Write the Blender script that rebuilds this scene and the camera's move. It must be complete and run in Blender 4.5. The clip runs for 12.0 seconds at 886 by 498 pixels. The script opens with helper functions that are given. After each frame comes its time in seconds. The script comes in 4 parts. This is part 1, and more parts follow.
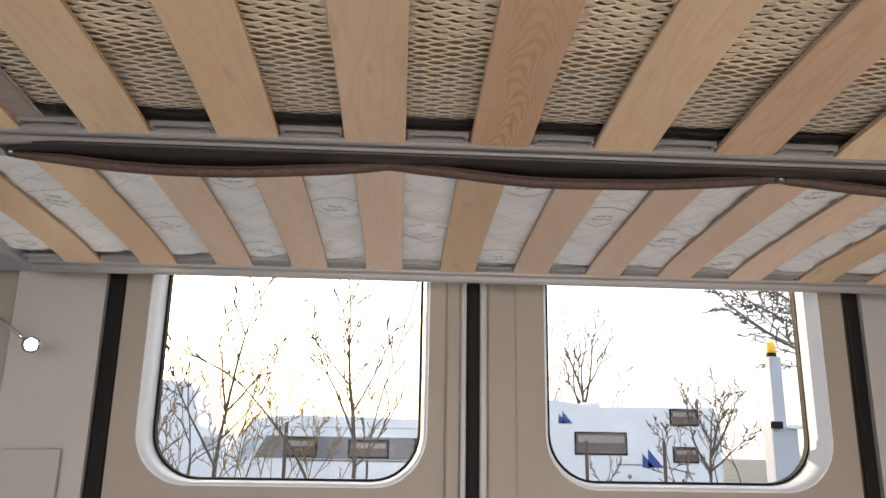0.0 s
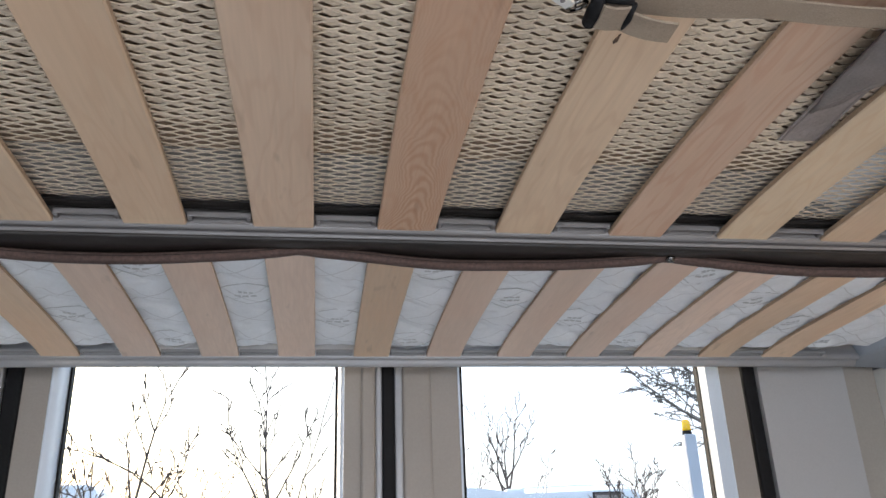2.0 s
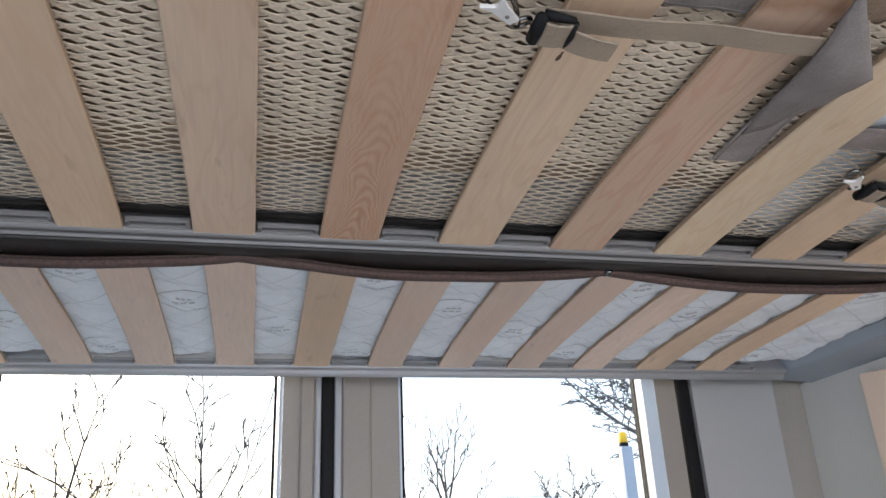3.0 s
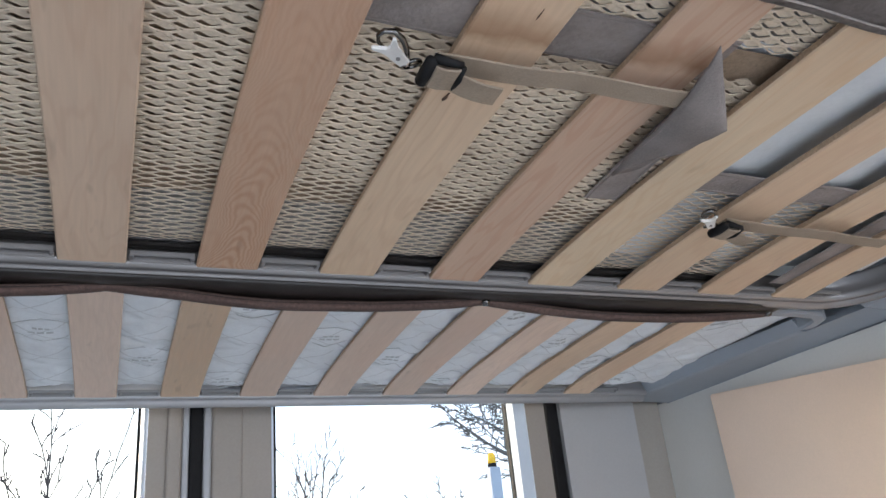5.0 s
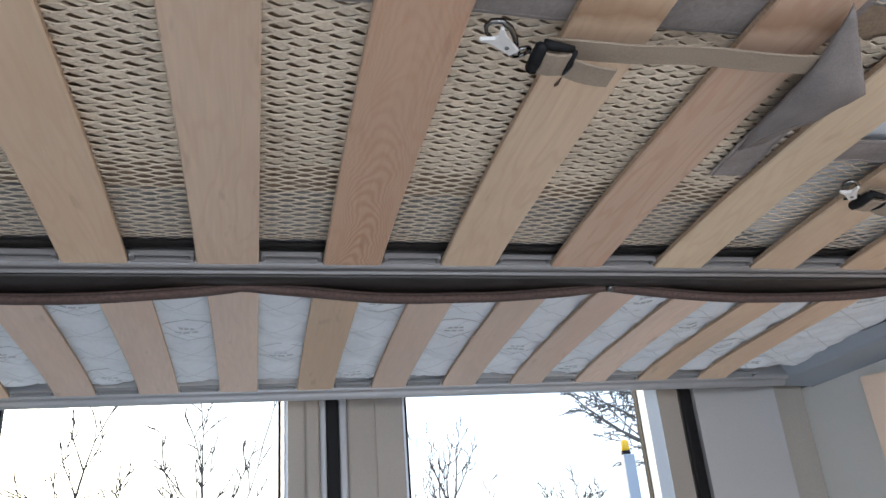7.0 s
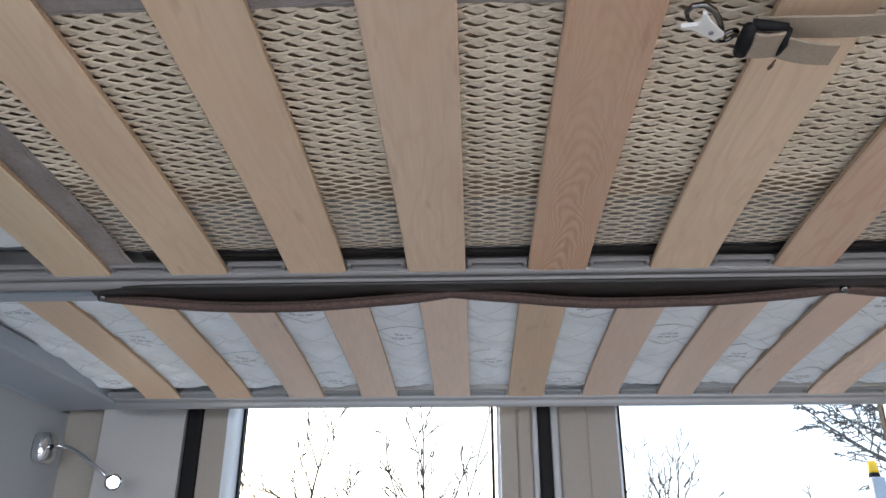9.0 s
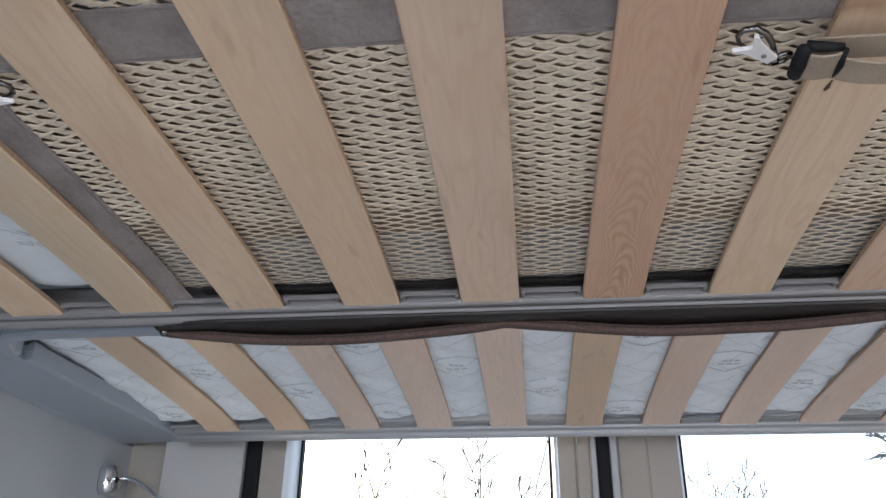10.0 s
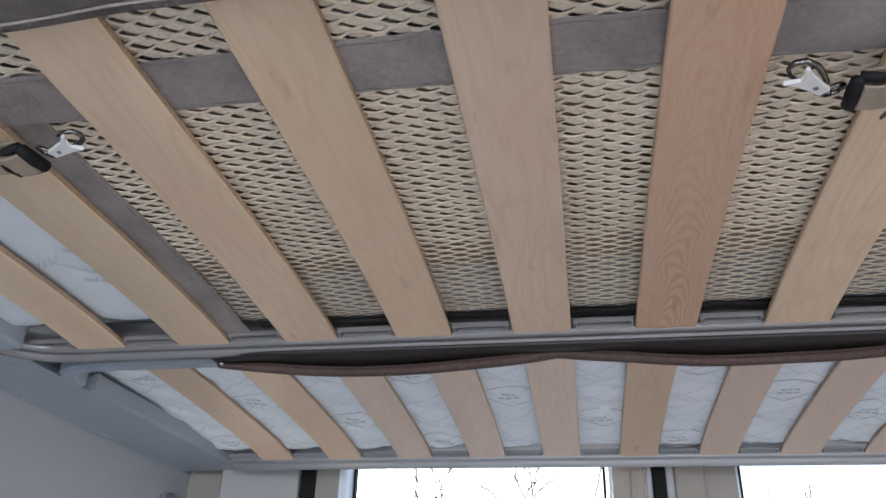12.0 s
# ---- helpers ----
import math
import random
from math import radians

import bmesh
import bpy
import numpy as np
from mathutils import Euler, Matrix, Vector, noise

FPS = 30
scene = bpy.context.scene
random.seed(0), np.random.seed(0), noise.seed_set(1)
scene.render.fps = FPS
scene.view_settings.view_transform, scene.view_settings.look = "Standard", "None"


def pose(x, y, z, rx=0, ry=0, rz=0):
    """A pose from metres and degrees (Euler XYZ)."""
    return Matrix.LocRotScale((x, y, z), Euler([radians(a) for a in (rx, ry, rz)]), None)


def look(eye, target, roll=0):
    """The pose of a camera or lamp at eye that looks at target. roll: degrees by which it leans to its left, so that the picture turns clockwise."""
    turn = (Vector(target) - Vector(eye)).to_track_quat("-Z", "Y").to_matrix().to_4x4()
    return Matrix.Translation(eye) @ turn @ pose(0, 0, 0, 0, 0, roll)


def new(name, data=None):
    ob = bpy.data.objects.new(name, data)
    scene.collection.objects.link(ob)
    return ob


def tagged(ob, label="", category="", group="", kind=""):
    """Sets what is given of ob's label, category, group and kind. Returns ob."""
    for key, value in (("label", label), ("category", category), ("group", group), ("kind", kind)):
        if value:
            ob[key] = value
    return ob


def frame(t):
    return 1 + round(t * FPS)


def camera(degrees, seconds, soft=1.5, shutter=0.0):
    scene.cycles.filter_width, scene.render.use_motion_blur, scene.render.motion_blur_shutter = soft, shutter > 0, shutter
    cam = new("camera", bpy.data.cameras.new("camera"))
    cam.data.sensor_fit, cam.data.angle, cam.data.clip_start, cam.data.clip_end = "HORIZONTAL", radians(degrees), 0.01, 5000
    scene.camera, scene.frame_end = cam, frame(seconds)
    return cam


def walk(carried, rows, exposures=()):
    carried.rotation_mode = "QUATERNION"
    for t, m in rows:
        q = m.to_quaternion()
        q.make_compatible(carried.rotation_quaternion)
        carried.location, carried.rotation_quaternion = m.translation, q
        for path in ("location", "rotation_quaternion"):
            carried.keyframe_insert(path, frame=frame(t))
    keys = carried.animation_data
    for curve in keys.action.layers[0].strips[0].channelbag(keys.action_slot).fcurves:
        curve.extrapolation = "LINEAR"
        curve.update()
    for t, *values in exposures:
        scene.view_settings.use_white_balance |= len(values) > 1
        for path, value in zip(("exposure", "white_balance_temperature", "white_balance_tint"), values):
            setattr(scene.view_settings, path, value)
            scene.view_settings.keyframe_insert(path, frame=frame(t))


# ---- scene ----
cam = camera(59.4, 12.0)
PATH = [
    (0, (-0.103, 0.073, 1.027), (0.001, 2.004, 1.535), 0.9),
    (0.5, (-0.105, 0.066, 1.023), (-0.013, 1.958, 1.664), 0.1),
    (1, (-0.106, 0.055, 1.027), (-0.012, 1.942, 1.684), -0.6),
    (1.5, (-0.096, 0.041, 1.028), (0.08, 1.903, 1.737), -1.0),
    (2, (-0.092, 0.053, 1.016), (0.212, 1.895, 1.733), -2.1),
    (2.5, (-0.087, 0.049, 1.014), (0.3, 1.872, 1.739), -2.9),
    (3, (-0.091, 0.05, 1.014), (0.353, 1.855, 1.752), -2.6),
    (3.5, (-0.094, 0.053, 1.014), (0.413, 1.829, 1.78), -2.7),
    (3.7, (-0.095, 0.047, 1.013), (0.446, 1.807, 1.797), -2.9),
    (5.3, (-0.105, 0.043, 1.023), (0.662, 1.723, 1.790), -6.1),
    (5.5, (-0.104, 0.045, 1.024), (0.644, 1.729, 1.801), -6.0),
    (6, (-0.104, 0.04, 1.024), (0.574, 1.733, 1.844), -6.0),
    (6.5, (-0.107, 0.038, 1.022), (0.47, 1.762, 1.857), -5.9),
    (6.7, (-0.105, 0.039, 1.022), (0.419, 1.791, 1.831), -5.4),
    (8.3, (-0.096, 0.056, 1.02), (0.089, 1.909, 1.75), -2.4),
    (8.5, (-0.094, 0.05, 1.016), (0.013, 1.902, 1.765), -1.4),
    (9, (-0.096, 0.046, 1.019), (-0.17, 1.873, 1.828), 0.1),
    (9.5, (-0.098, 0.044, 1.02), (-0.27, 1.844, 1.876), 0.5),
    (10, (-0.096, 0.044, 1.021), (-0.303, 1.831, 1.895), 0.7),
    (10.5, (-0.096, 0.041, 1.021), (-0.322, 1.82, 1.907), 1.0),
    (11, (-0.095, 0.04, 1.023), (-0.364, 1.803, 1.928), 1.3),
    (11.5, (-0.095, 0.035, 1.024), (-0.4, 1.785, 1.941), 1.6),
    (12, (-0.097, 0.034, 1.025), (-0.425, 1.776, 1.953), 1.8),
]
walk(cam, [(t, look(eye, target, roll)) for t, eye, target, roll in PATH], [(0, 0.73, 7600, 16), (0.5, 0.70, 6950, 13.5), (1.0, 0.69, 6650, 13), (2.0, 0.68, 6250, 11), (6.0, 0.71, 5900, 9), (9.0, 0.70, 6050, 10), (12.0, 0.75, 5950, 11)])

# ---- world, sun, lights ----
world = bpy.data.worlds.new("sky")
scene.world = world
world.use_nodes = True
wn = world.node_tree.nodes
wl = world.node_tree.links
sky = wn.new("ShaderNodeTexSky")
sky.sky_type = "NISHITA"
sky.sun_disc = False
sky.sun_elevation = radians(11)
sky.sun_rotation = radians(-26.5)
sky.air_density, sky.dust_density, sky.ozone_density = 1.0, 2.2, 1.5
haze = wn.new("ShaderNodeMix")
haze.data_type = "RGBA"
haze.inputs["Factor"].default_value = 0.32
haze.inputs["B"].default_value = (17.5, 18.6, 20.8, 1)
wl.new(sky.outputs[0], haze.inputs["A"])
wl.new(haze.outputs["Result"], wn["Background"].inputs[0])
wn["Background"].inputs[1].default_value = 0.15

sun = new("sun", bpy.data.lights.new("sun", "SUN"))
sun.data.energy, sun.data.angle, sun.data.color = 1.4, radians(10), (1.0, 0.80, 0.58)
sun.matrix_world = look((-5, 10, 2.2), (0, 0, 0))


def fill_light(x, y, z, target, width, height, watts, colour):
    """Area lamp added as daylight at an unseen, assumed opening of the van behind the camera."""
    lamp = new("fill_daylight", bpy.data.lights.new("fill_daylight", "AREA"))
    lamp.data.shape, lamp.data.size, lamp.data.size_y = "RECTANGLE", width, height
    lamp.data.energy, lamp.data.color = watts, colour
    lamp.matrix_world = look((x, y, z), target)
    return lamp


fill_light(0.1, -3.12, 1.05, (0.1, -1.5, 0.0), 1.5, 0.75, 27, (0.98, 0.98, 1.0))
fill_light(1.13, -1.3, 0.95, (-0.3, -0.9, 0.0), 1.05, 1.3, 13, (0.97, 0.98, 1.0))
# invented left window, there to brighten the right wall and board
fill_light(-0.955, -0.95, 1.1, (0.6, 0.0, 0.6), 0.9, 0.5, 6, (1.0, 0.98, 0.95))


# ---- materials ----
def material(name, colour, rough=0.6, metal=0.0, grain=(), spots=(), bump=0.0, bump_scale=60.0, per_object=0.0, stretch=(1, 1, 1)):
    """A procedural material. grain: (scale, strength) fine variation; spots: (scale, strength) broad variation; stretch: scales object coordinates."""
    m = bpy.data.materials.new(name)
    m.use_nodes = True
    n, l = m.node_tree.nodes, m.node_tree.links
    b = n["Principled BSDF"]
    b.inputs["Roughness"].default_value, b.inputs["Metallic"].default_value = rough, metal
    tc, mp = n.new("ShaderNodeTexCoord"), n.new("ShaderNodeMapping")
    l.new(tc.outputs["Object"], mp.inputs[0])
    mp.inputs["Scale"].default_value = stretch
    info = n.new("ShaderNodeObjectInfo")
    value = None
    for scale, strength in [p for p in (grain, spots) if p]:
        t = n.new("ShaderNodeTexNoise")
        t.noise_dimensions = "4D"
        t.inputs["Scale"].default_value, t.inputs["Detail"].default_value = scale, 5
        w = n.new("ShaderNodeMath")
        w.operation = "MULTIPLY"
        w.inputs[1].default_value = 40
        l.new(info.outputs["Random"], w.inputs[0])
        l.new(w.outputs[0], t.inputs["W"])
        l.new(mp.outputs[0], t.inputs["Vector"])
        r = n.new("ShaderNodeMapRange")
        r.inputs["From Min"].default_value, r.inputs["From Max"].default_value = 0.3, 0.7
        r.inputs["To Min"].default_value, r.inputs["To Max"].default_value = 1 - strength, 1 + strength * 0.6
        l.new(t.outputs["Fac"], r.inputs["Value"])
        if value is None:
            value = r.outputs[0]
        else:
            k = n.new("ShaderNodeMath")
            k.operation = "MULTIPLY"
            l.new(value, k.inputs[0]), l.new(r.outputs[0], k.inputs[1])
            value = k.outputs[0]
    if per_object:
        r = n.new("ShaderNodeMapRange")
        r.inputs["To Min"].default_value, r.inputs["To Max"].default_value = 1 - per_object, 1 + per_object * 0.5
        l.new(info.outputs["Random"], r.inputs["Value"])
        if value is None:
            value = r.outputs[0]
        else:
            k = n.new("ShaderNodeMath")
            k.operation = "MULTIPLY"
            l.new(value, k.inputs[0]), l.new(r.outputs[0], k.inputs[1])
            value = k.outputs[0]
    if value is None:
        b.inputs["Base Color"].default_value = (*colour, 1)
    else:
        mix = n.new("ShaderNodeMix")
        mix.data_type, mix.blend_type = "RGBA", "MULTIPLY"
        mix.inputs["Factor"].default_value = 1
        mix.inputs["A"].default_value = (*colour, 1)
        l.new(value, mix.inputs["B"])
        l.new(mix.outputs["Result"], b.inputs["Base Color"])
    if bump:
        t, k = n.new("ShaderNodeTexNoise"), n.new("ShaderNodeBump")
        t.inputs["Scale"].default_value, t.inputs["Detail"].default_value = bump_scale, 6
        k.inputs["Strength"].default_value, k.inputs["Distance"].default_value = bump, 0.002
        l.new(mp.outputs[0], t.inputs["Vector"])
        l.new(t.outputs["Fac"], k.inputs["Height"])
        l.new(k.outputs[0], b.inputs["Normal"])
    return m


def birch(name, colour, vein, amount, brown_band=None):
    """Peeled birch plywood slat: cathedral veins along the length, fine pores, slight knots."""
    m = material(name, colour, 0.5, 0, (260, 0.06), (9, 0.14), 0.10, 300, 0.10, (1, 0.05, 1))
    n, l = m.node_tree.nodes, m.node_tree.links
    b = n["Principled BSDF"]
    old = b.inputs["Base Color"].links[0].from_socket
    tc, mp, info = n.new("ShaderNodeTexCoord"), n.new("ShaderNodeMapping"), n.new("ShaderNodeObjectInfo")
    l.new(tc.outputs["Object"], mp.inputs[0])
    mp.inputs["Scale"].default_value = (1, 0.16, 1)
    add = n.new("ShaderNodeVectorMath")
    add.operation = "MULTIPLY_ADD"
    l.new(info.outputs["Random"], add.inputs[0])
    add.inputs[1].default_value = (7, 3, 5)
    l.new(mp.outputs[0], add.inputs[2])
    t = n.new("ShaderNodeTexNoise")
    t.inputs["Scale"].default_value, t.inputs["Detail"].default_value = 14, 3
    l.new(add.outputs[0], t.inputs["Vector"])
    s = n.new("ShaderNodeMath")
    s.operation = "MULTIPLY"
    s.inputs[1].default_value = 90
    l.new(t.outputs["Fac"], s.inputs[0])
    w = n.new("ShaderNodeMath")
    w.operation = "SINE"
    l.new(s.outputs[0], w.inputs[0])
    r = n.new("ShaderNodeMapRange")
    r.inputs["From Min"].default_value, r.inputs["From Max"].default_value = 0.2, 1.0
    r.inputs["To Min"].default_value, r.inputs["To Max"].default_value = 0, amount
    l.new(w.outputs[0], r.inputs["Value"])
    mix = n.new("ShaderNodeMix")
    mix.data_type = "RGBA"
    l.new(r.outputs[0], mix.inputs["Factor"])
    l.new(old, mix.inputs["A"])
    mix.inputs["B"].default_value = (*vein, 1)
    # short dark pores and flecks, and broad rosy patches
    for scale, lo, hi, most, tint, squash in ((55, 0.67, 0.75, 0.35, [v * 0.5 for v in vein], 0.22), (5, 0.5, 0.75, 0.5, (colour[0] * 0.95, colour[1] * 0.82, colour[2] * 0.76), 0.5)):
        mp2, t2, r3, mix3 = n.new("ShaderNodeMapping"), n.new("ShaderNodeTexNoise"), n.new("ShaderNodeMapRange"), n.new("ShaderNodeMix")
        add2 = n.new("ShaderNodeVectorMath")
        add2.operation = "MULTIPLY_ADD"
        add2.inputs[1].default_value = (3, 9, 4)
        l.new(info.outputs["Random"], add2.inputs[0])
        mp2.inputs["Scale"].default_value = (1, squash, 1)
        l.new(tc.outputs["Object"], mp2.inputs[0])
        l.new(mp2.outputs[0], add2.inputs[2])
        l.new(add2.outputs[0], t2.inputs["Vector"])
        t2.inputs["Scale"].default_value, t2.inputs["Detail"].default_value = scale, 2
        r3.inputs["From Min"].default_value, r3.inputs["From Max"].default_value, r3.inputs["To Max"].default_value = lo, hi, most
        l.new(t2.outputs["Fac"], r3.inputs["Value"])
        mix3.data_type = "RGBA"
        l.new(r3.outputs[0], mix3.inputs["Factor"])
        l.new(mix.outputs["Result"], mix3.inputs["A"])
        mix3.inputs["B"].default_value = (*tint, 1)
        mix = mix3
    l.new(mix.outputs["Result"], b.inputs["Base Color"])
    # cloudy-edged orange-brown band across the slat, around this y
    if brown_band:
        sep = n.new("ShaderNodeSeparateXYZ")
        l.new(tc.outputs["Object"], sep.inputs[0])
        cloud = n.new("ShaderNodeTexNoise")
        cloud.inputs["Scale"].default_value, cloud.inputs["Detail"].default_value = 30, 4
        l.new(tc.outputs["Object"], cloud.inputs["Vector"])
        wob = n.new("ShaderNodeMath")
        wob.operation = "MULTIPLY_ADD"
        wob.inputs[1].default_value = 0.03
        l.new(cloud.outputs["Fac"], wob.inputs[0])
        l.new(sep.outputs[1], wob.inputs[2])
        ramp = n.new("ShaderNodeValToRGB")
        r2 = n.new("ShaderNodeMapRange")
        r2.inputs["From Min"].default_value, r2.inputs["From Max"].default_value = brown_band - 0.034, brown_band + 0.034
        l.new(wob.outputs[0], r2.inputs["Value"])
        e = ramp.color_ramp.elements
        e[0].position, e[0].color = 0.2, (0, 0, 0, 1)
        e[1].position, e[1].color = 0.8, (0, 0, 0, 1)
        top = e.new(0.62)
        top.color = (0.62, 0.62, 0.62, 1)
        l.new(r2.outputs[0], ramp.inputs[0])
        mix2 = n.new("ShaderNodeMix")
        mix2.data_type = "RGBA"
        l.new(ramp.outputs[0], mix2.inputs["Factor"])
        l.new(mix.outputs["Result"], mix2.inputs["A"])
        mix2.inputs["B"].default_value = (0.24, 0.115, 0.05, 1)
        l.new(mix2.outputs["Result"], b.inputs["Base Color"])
    return m


def cathedral(m, dark, period, arch, apex, reach, most):
    """Nested arches of darker growth rings along a slat, strongest beyond apex."""
    n, l = m.node_tree.nodes, m.node_tree.links
    b = n["Principled BSDF"]
    old = b.inputs["Base Color"].links[0].from_socket
    tc, sep, wob = n.new("ShaderNodeTexCoord"), n.new("ShaderNodeSeparateXYZ"), n.new("ShaderNodeTexNoise")
    l.new(tc.outputs["Object"], sep.inputs[0])
    l.new(tc.outputs["Object"], wob.inputs["Vector"])
    wob.inputs["Scale"].default_value, wob.inputs["Detail"].default_value = 11, 5

    def op(kind, a, c=None):
        k = n.new("ShaderNodeMath")
        k.operation = kind
        for i, v in enumerate((a, c)):
            if isinstance(v, (int, float)):
                k.inputs[i].default_value = v
            elif v is not None:
                l.new(v, k.inputs[i])
        return k.outputs[0]

    x = op("ADD", sep.outputs[0], op("MULTIPLY", op("SUBTRACT", wob.outputs["Fac"], 0.5), 0.05))
    way = op("SUBTRACT", sep.outputs[1], op("MULTIPLY", op("MULTIPLY", x, x), arch))
    wave = op("SINE", op("MULTIPLY", way, 2 * math.pi / period))
    near = n.new("ShaderNodeMapRange")
    near.inputs["From Min"].default_value, near.inputs["From Max"].default_value = apex - reach, apex + reach
    near.inputs["To Min"].default_value = 0.25
    l.new(way, near.inputs["Value"])
    line = n.new("ShaderNodeMapRange")
    line.inputs["From Min"].default_value, line.inputs["To Max"].default_value = -0.6, most
    l.new(wave, line.inputs["Value"])
    mix = n.new("ShaderNodeMix")
    mix.data_type = "RGBA"
    l.new(op("MULTIPLY", line.outputs[0], near.outputs[0]), mix.inputs["Factor"])
    l.new(old, mix.inputs["A"])
    mix.inputs["B"].default_value = (*dark, 1)
    l.new(mix.outputs["Result"], b.inputs["Base Color"])
    return m


SLAT_PALE = birch("birch_pale", (0.672, 0.510, 0.350), (0.56, 0.385, 0.25), 0.35)
SLAT_PINK = birch("birch_pinkish", (0.642, 0.484, 0.350), (0.53, 0.36, 0.25), 0.35)
SLAT_RED = cathedral(birch("birch_heartwood", (0.615, 0.415, 0.285), (0.50, 0.30, 0.185), 0.35), (0.36, 0.17, 0.08), 0.023, 150, 0.64, 0.13, 0.46)
SLAT_GOLD = birch("birch_golden", (0.679, 0.536, 0.367), (0.60, 0.41, 0.235), 0.35)
SLAT_BANDED = birch("birch_banded", (0.672, 0.510, 0.350), (0.56, 0.385, 0.25), 0.35, 0.434)
SLAT_RED_BANDED = birch("birch_heartwood_banded", (0.663, 0.469, 0.336), (0.50, 0.29, 0.19), 0.5, 0.430)
SLAT_ROSY = birch("birch_rosy_pale", (0.80, 0.63, 0.505), (0.69, 0.52, 0.40), 0.25)
SLAT_HONEY = birch("birch_honey", (0.79, 0.60, 0.425), (0.70, 0.50, 0.32), 0.3)
SLAT_EDGE = material("plywood_edge", (0.44, 0.31, 0.205), 0.7, 0, (400, 0.3))
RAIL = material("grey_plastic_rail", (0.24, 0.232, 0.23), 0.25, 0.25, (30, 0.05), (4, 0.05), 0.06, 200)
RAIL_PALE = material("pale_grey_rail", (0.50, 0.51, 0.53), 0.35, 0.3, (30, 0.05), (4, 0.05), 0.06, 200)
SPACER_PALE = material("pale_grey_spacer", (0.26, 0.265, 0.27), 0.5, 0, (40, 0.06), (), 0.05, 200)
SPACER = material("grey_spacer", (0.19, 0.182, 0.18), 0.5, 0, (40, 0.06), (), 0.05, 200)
BEAM = material("grey_side_moulding", (0.335, 0.375, 0.425), 0.45, 0, (60, 0.03), (3, 0.04), 0.08, 400)
FELT = material("brown_felt_trim", (0.098, 0.062, 0.053), 0.95, 0, (300, 0.35), (12, 0.2), 0.5, 500)
TAPE = material("grey_binding_tape", (0.285, 0.248, 0.230), 0.9, 0, (260, 0.12), (22, 0.30), 0.7, 260)
WEB = material("tan_webbing", (0.34, 0.27, 0.20), 0.85, 0, (600, 0.25), (20, 0.1), 0.5, 900, 0, (1, 4, 1))
MESH = material("beige_spacer_mesh", (0.79, 0.67, 0.52), 0.8, 0, (300, 0.12), (8, 0.10), 0.3, 600)
HOLE_SHADE = material("hole_shade", (0.31, 0.30, 0.28), 0.9, 0, (300, 0.15), (9, 0.2), 0.4, 400)
BACKING = material("brown_mesh_backing", (0.34, 0.25, 0.17), 0.9, 0, (300, 0.2), (9, 0.15), 0.4, 400)
TICK = material("white_mattress_ticking", (0.69, 0.72, 0.74), 0.85, 0, (200, 0.04), (14, 0.05), 0.35, 120)
TICK_QUILT = material("white_quilted_ticking", (0.84, 0.89, 0.93), 0.85, 0, (200, 0.04), (14, 0.05), 0.5, 60)
TRIM = material("beige_door_trim", (0.335, 0.30, 0.265), 0.55, 0, (250, 0.05), (4, 0.05), 0.25, 500)
TRIM_PALE = material("pale_pillar_trim", (0.39, 0.387, 0.385), 0.5, 0, (250, 0.03), (4, 0.04), 0.15, 500)
GROOVE = material("brown_grey_pillar", (0.36, 0.33, 0.29), 0.6, 0, (200, 0.05), (5, 0.05), 0.2, 400)
WHITE = material("white_window_surround", (0.73, 0.80, 0.89), 0.4, 0, (100, 0.02), (5, 0.03))
BLACK = material("black_rubber", (0.008, 0.008, 0.009), 0.65, 0, (200, 0.2), (6, 0.2), 0.2, 300)
BLACK.node_tree.nodes["Principled BSDF"].inputs["Specular IOR Level"].default_value = 0.22
STEEL_GREY = material("painted_door_edge", (0.40, 0.41, 0.43), 0.35, 0, (50, 0.05), (4, 0.05))
PANEL = material("cream_side_panel", (0.95, 0.75, 0.59), 0.5, 0, (300, 0.03), (3, 0.06), 0.15, 400)
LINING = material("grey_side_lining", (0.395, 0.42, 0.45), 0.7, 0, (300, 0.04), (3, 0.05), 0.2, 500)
LINING_LIT = material("lit_side_lining", (0.78, 0.77, 0.73), 0.6, 0, (300, 0.03), (3, 0.04), 0.15, 500)
FLOORING = material("beige_vinyl_floor", (0.74, 0.745, 0.755), 0.5, 0, (80, 0.1), (5, 0.1), 0.1, 200)
CHROME = material("chrome", (0.75, 0.76, 0.78), 0.12, 1.0, (60, 0.04))
NICKEL = material("nickel_clip", (0.72, 0.71, 0.70), 0.22, 1.0, (120, 0.1))
BARK = material("bare_bark", (0.11, 0.09, 0.08), 0.9, 0, (40, 0.3), (4, 0.2))
BARK_LIT = material("lit_bare_bark", (0.20, 0.19, 0.18), 0.9, 0, (40, 0.3), (4, 0.2))
PALE_SCREEN = material("pale_cab_window", (0.40, 0.45, 0.52), 0.2, 0, (3, 0.08))
TAPE_REAR = material("grey_tape_reverse", (0.235, 0.207, 0.195), 0.95, 0, (500, 0.12), (25, 0.2), 0.5, 700)
SHADE_AND_STITCH = material("cavity_shade_and_stitch", (0.022, 0.017, 0.015), 0.95, 0, (300, 0.35), (12, 0.2), 0.5, 500)
CLIP_PALE = material("satin_nickel_lever", (0.84, 0.83, 0.81), 0.30, 0.35, (150, 0.06))
CLIP_DARK = material("polished_dark_nickel", (0.16, 0.155, 0.15), 0.14, 1.0, (120, 0.1))
TWIG = material("budding_twigs", (0.20, 0.13, 0.06), 0.9, 0, (40, 0.3))
GRASS = material("gravel_and_winter_grass", (0.17, 0.17, 0.155), 0.95, 0, (3, 0.3), (0.2, 0.3))
COACH = material("white_coachwork", (0.68, 0.74, 0.82), 0.3, 0, (2, 0.03), (0.5, 0.05))
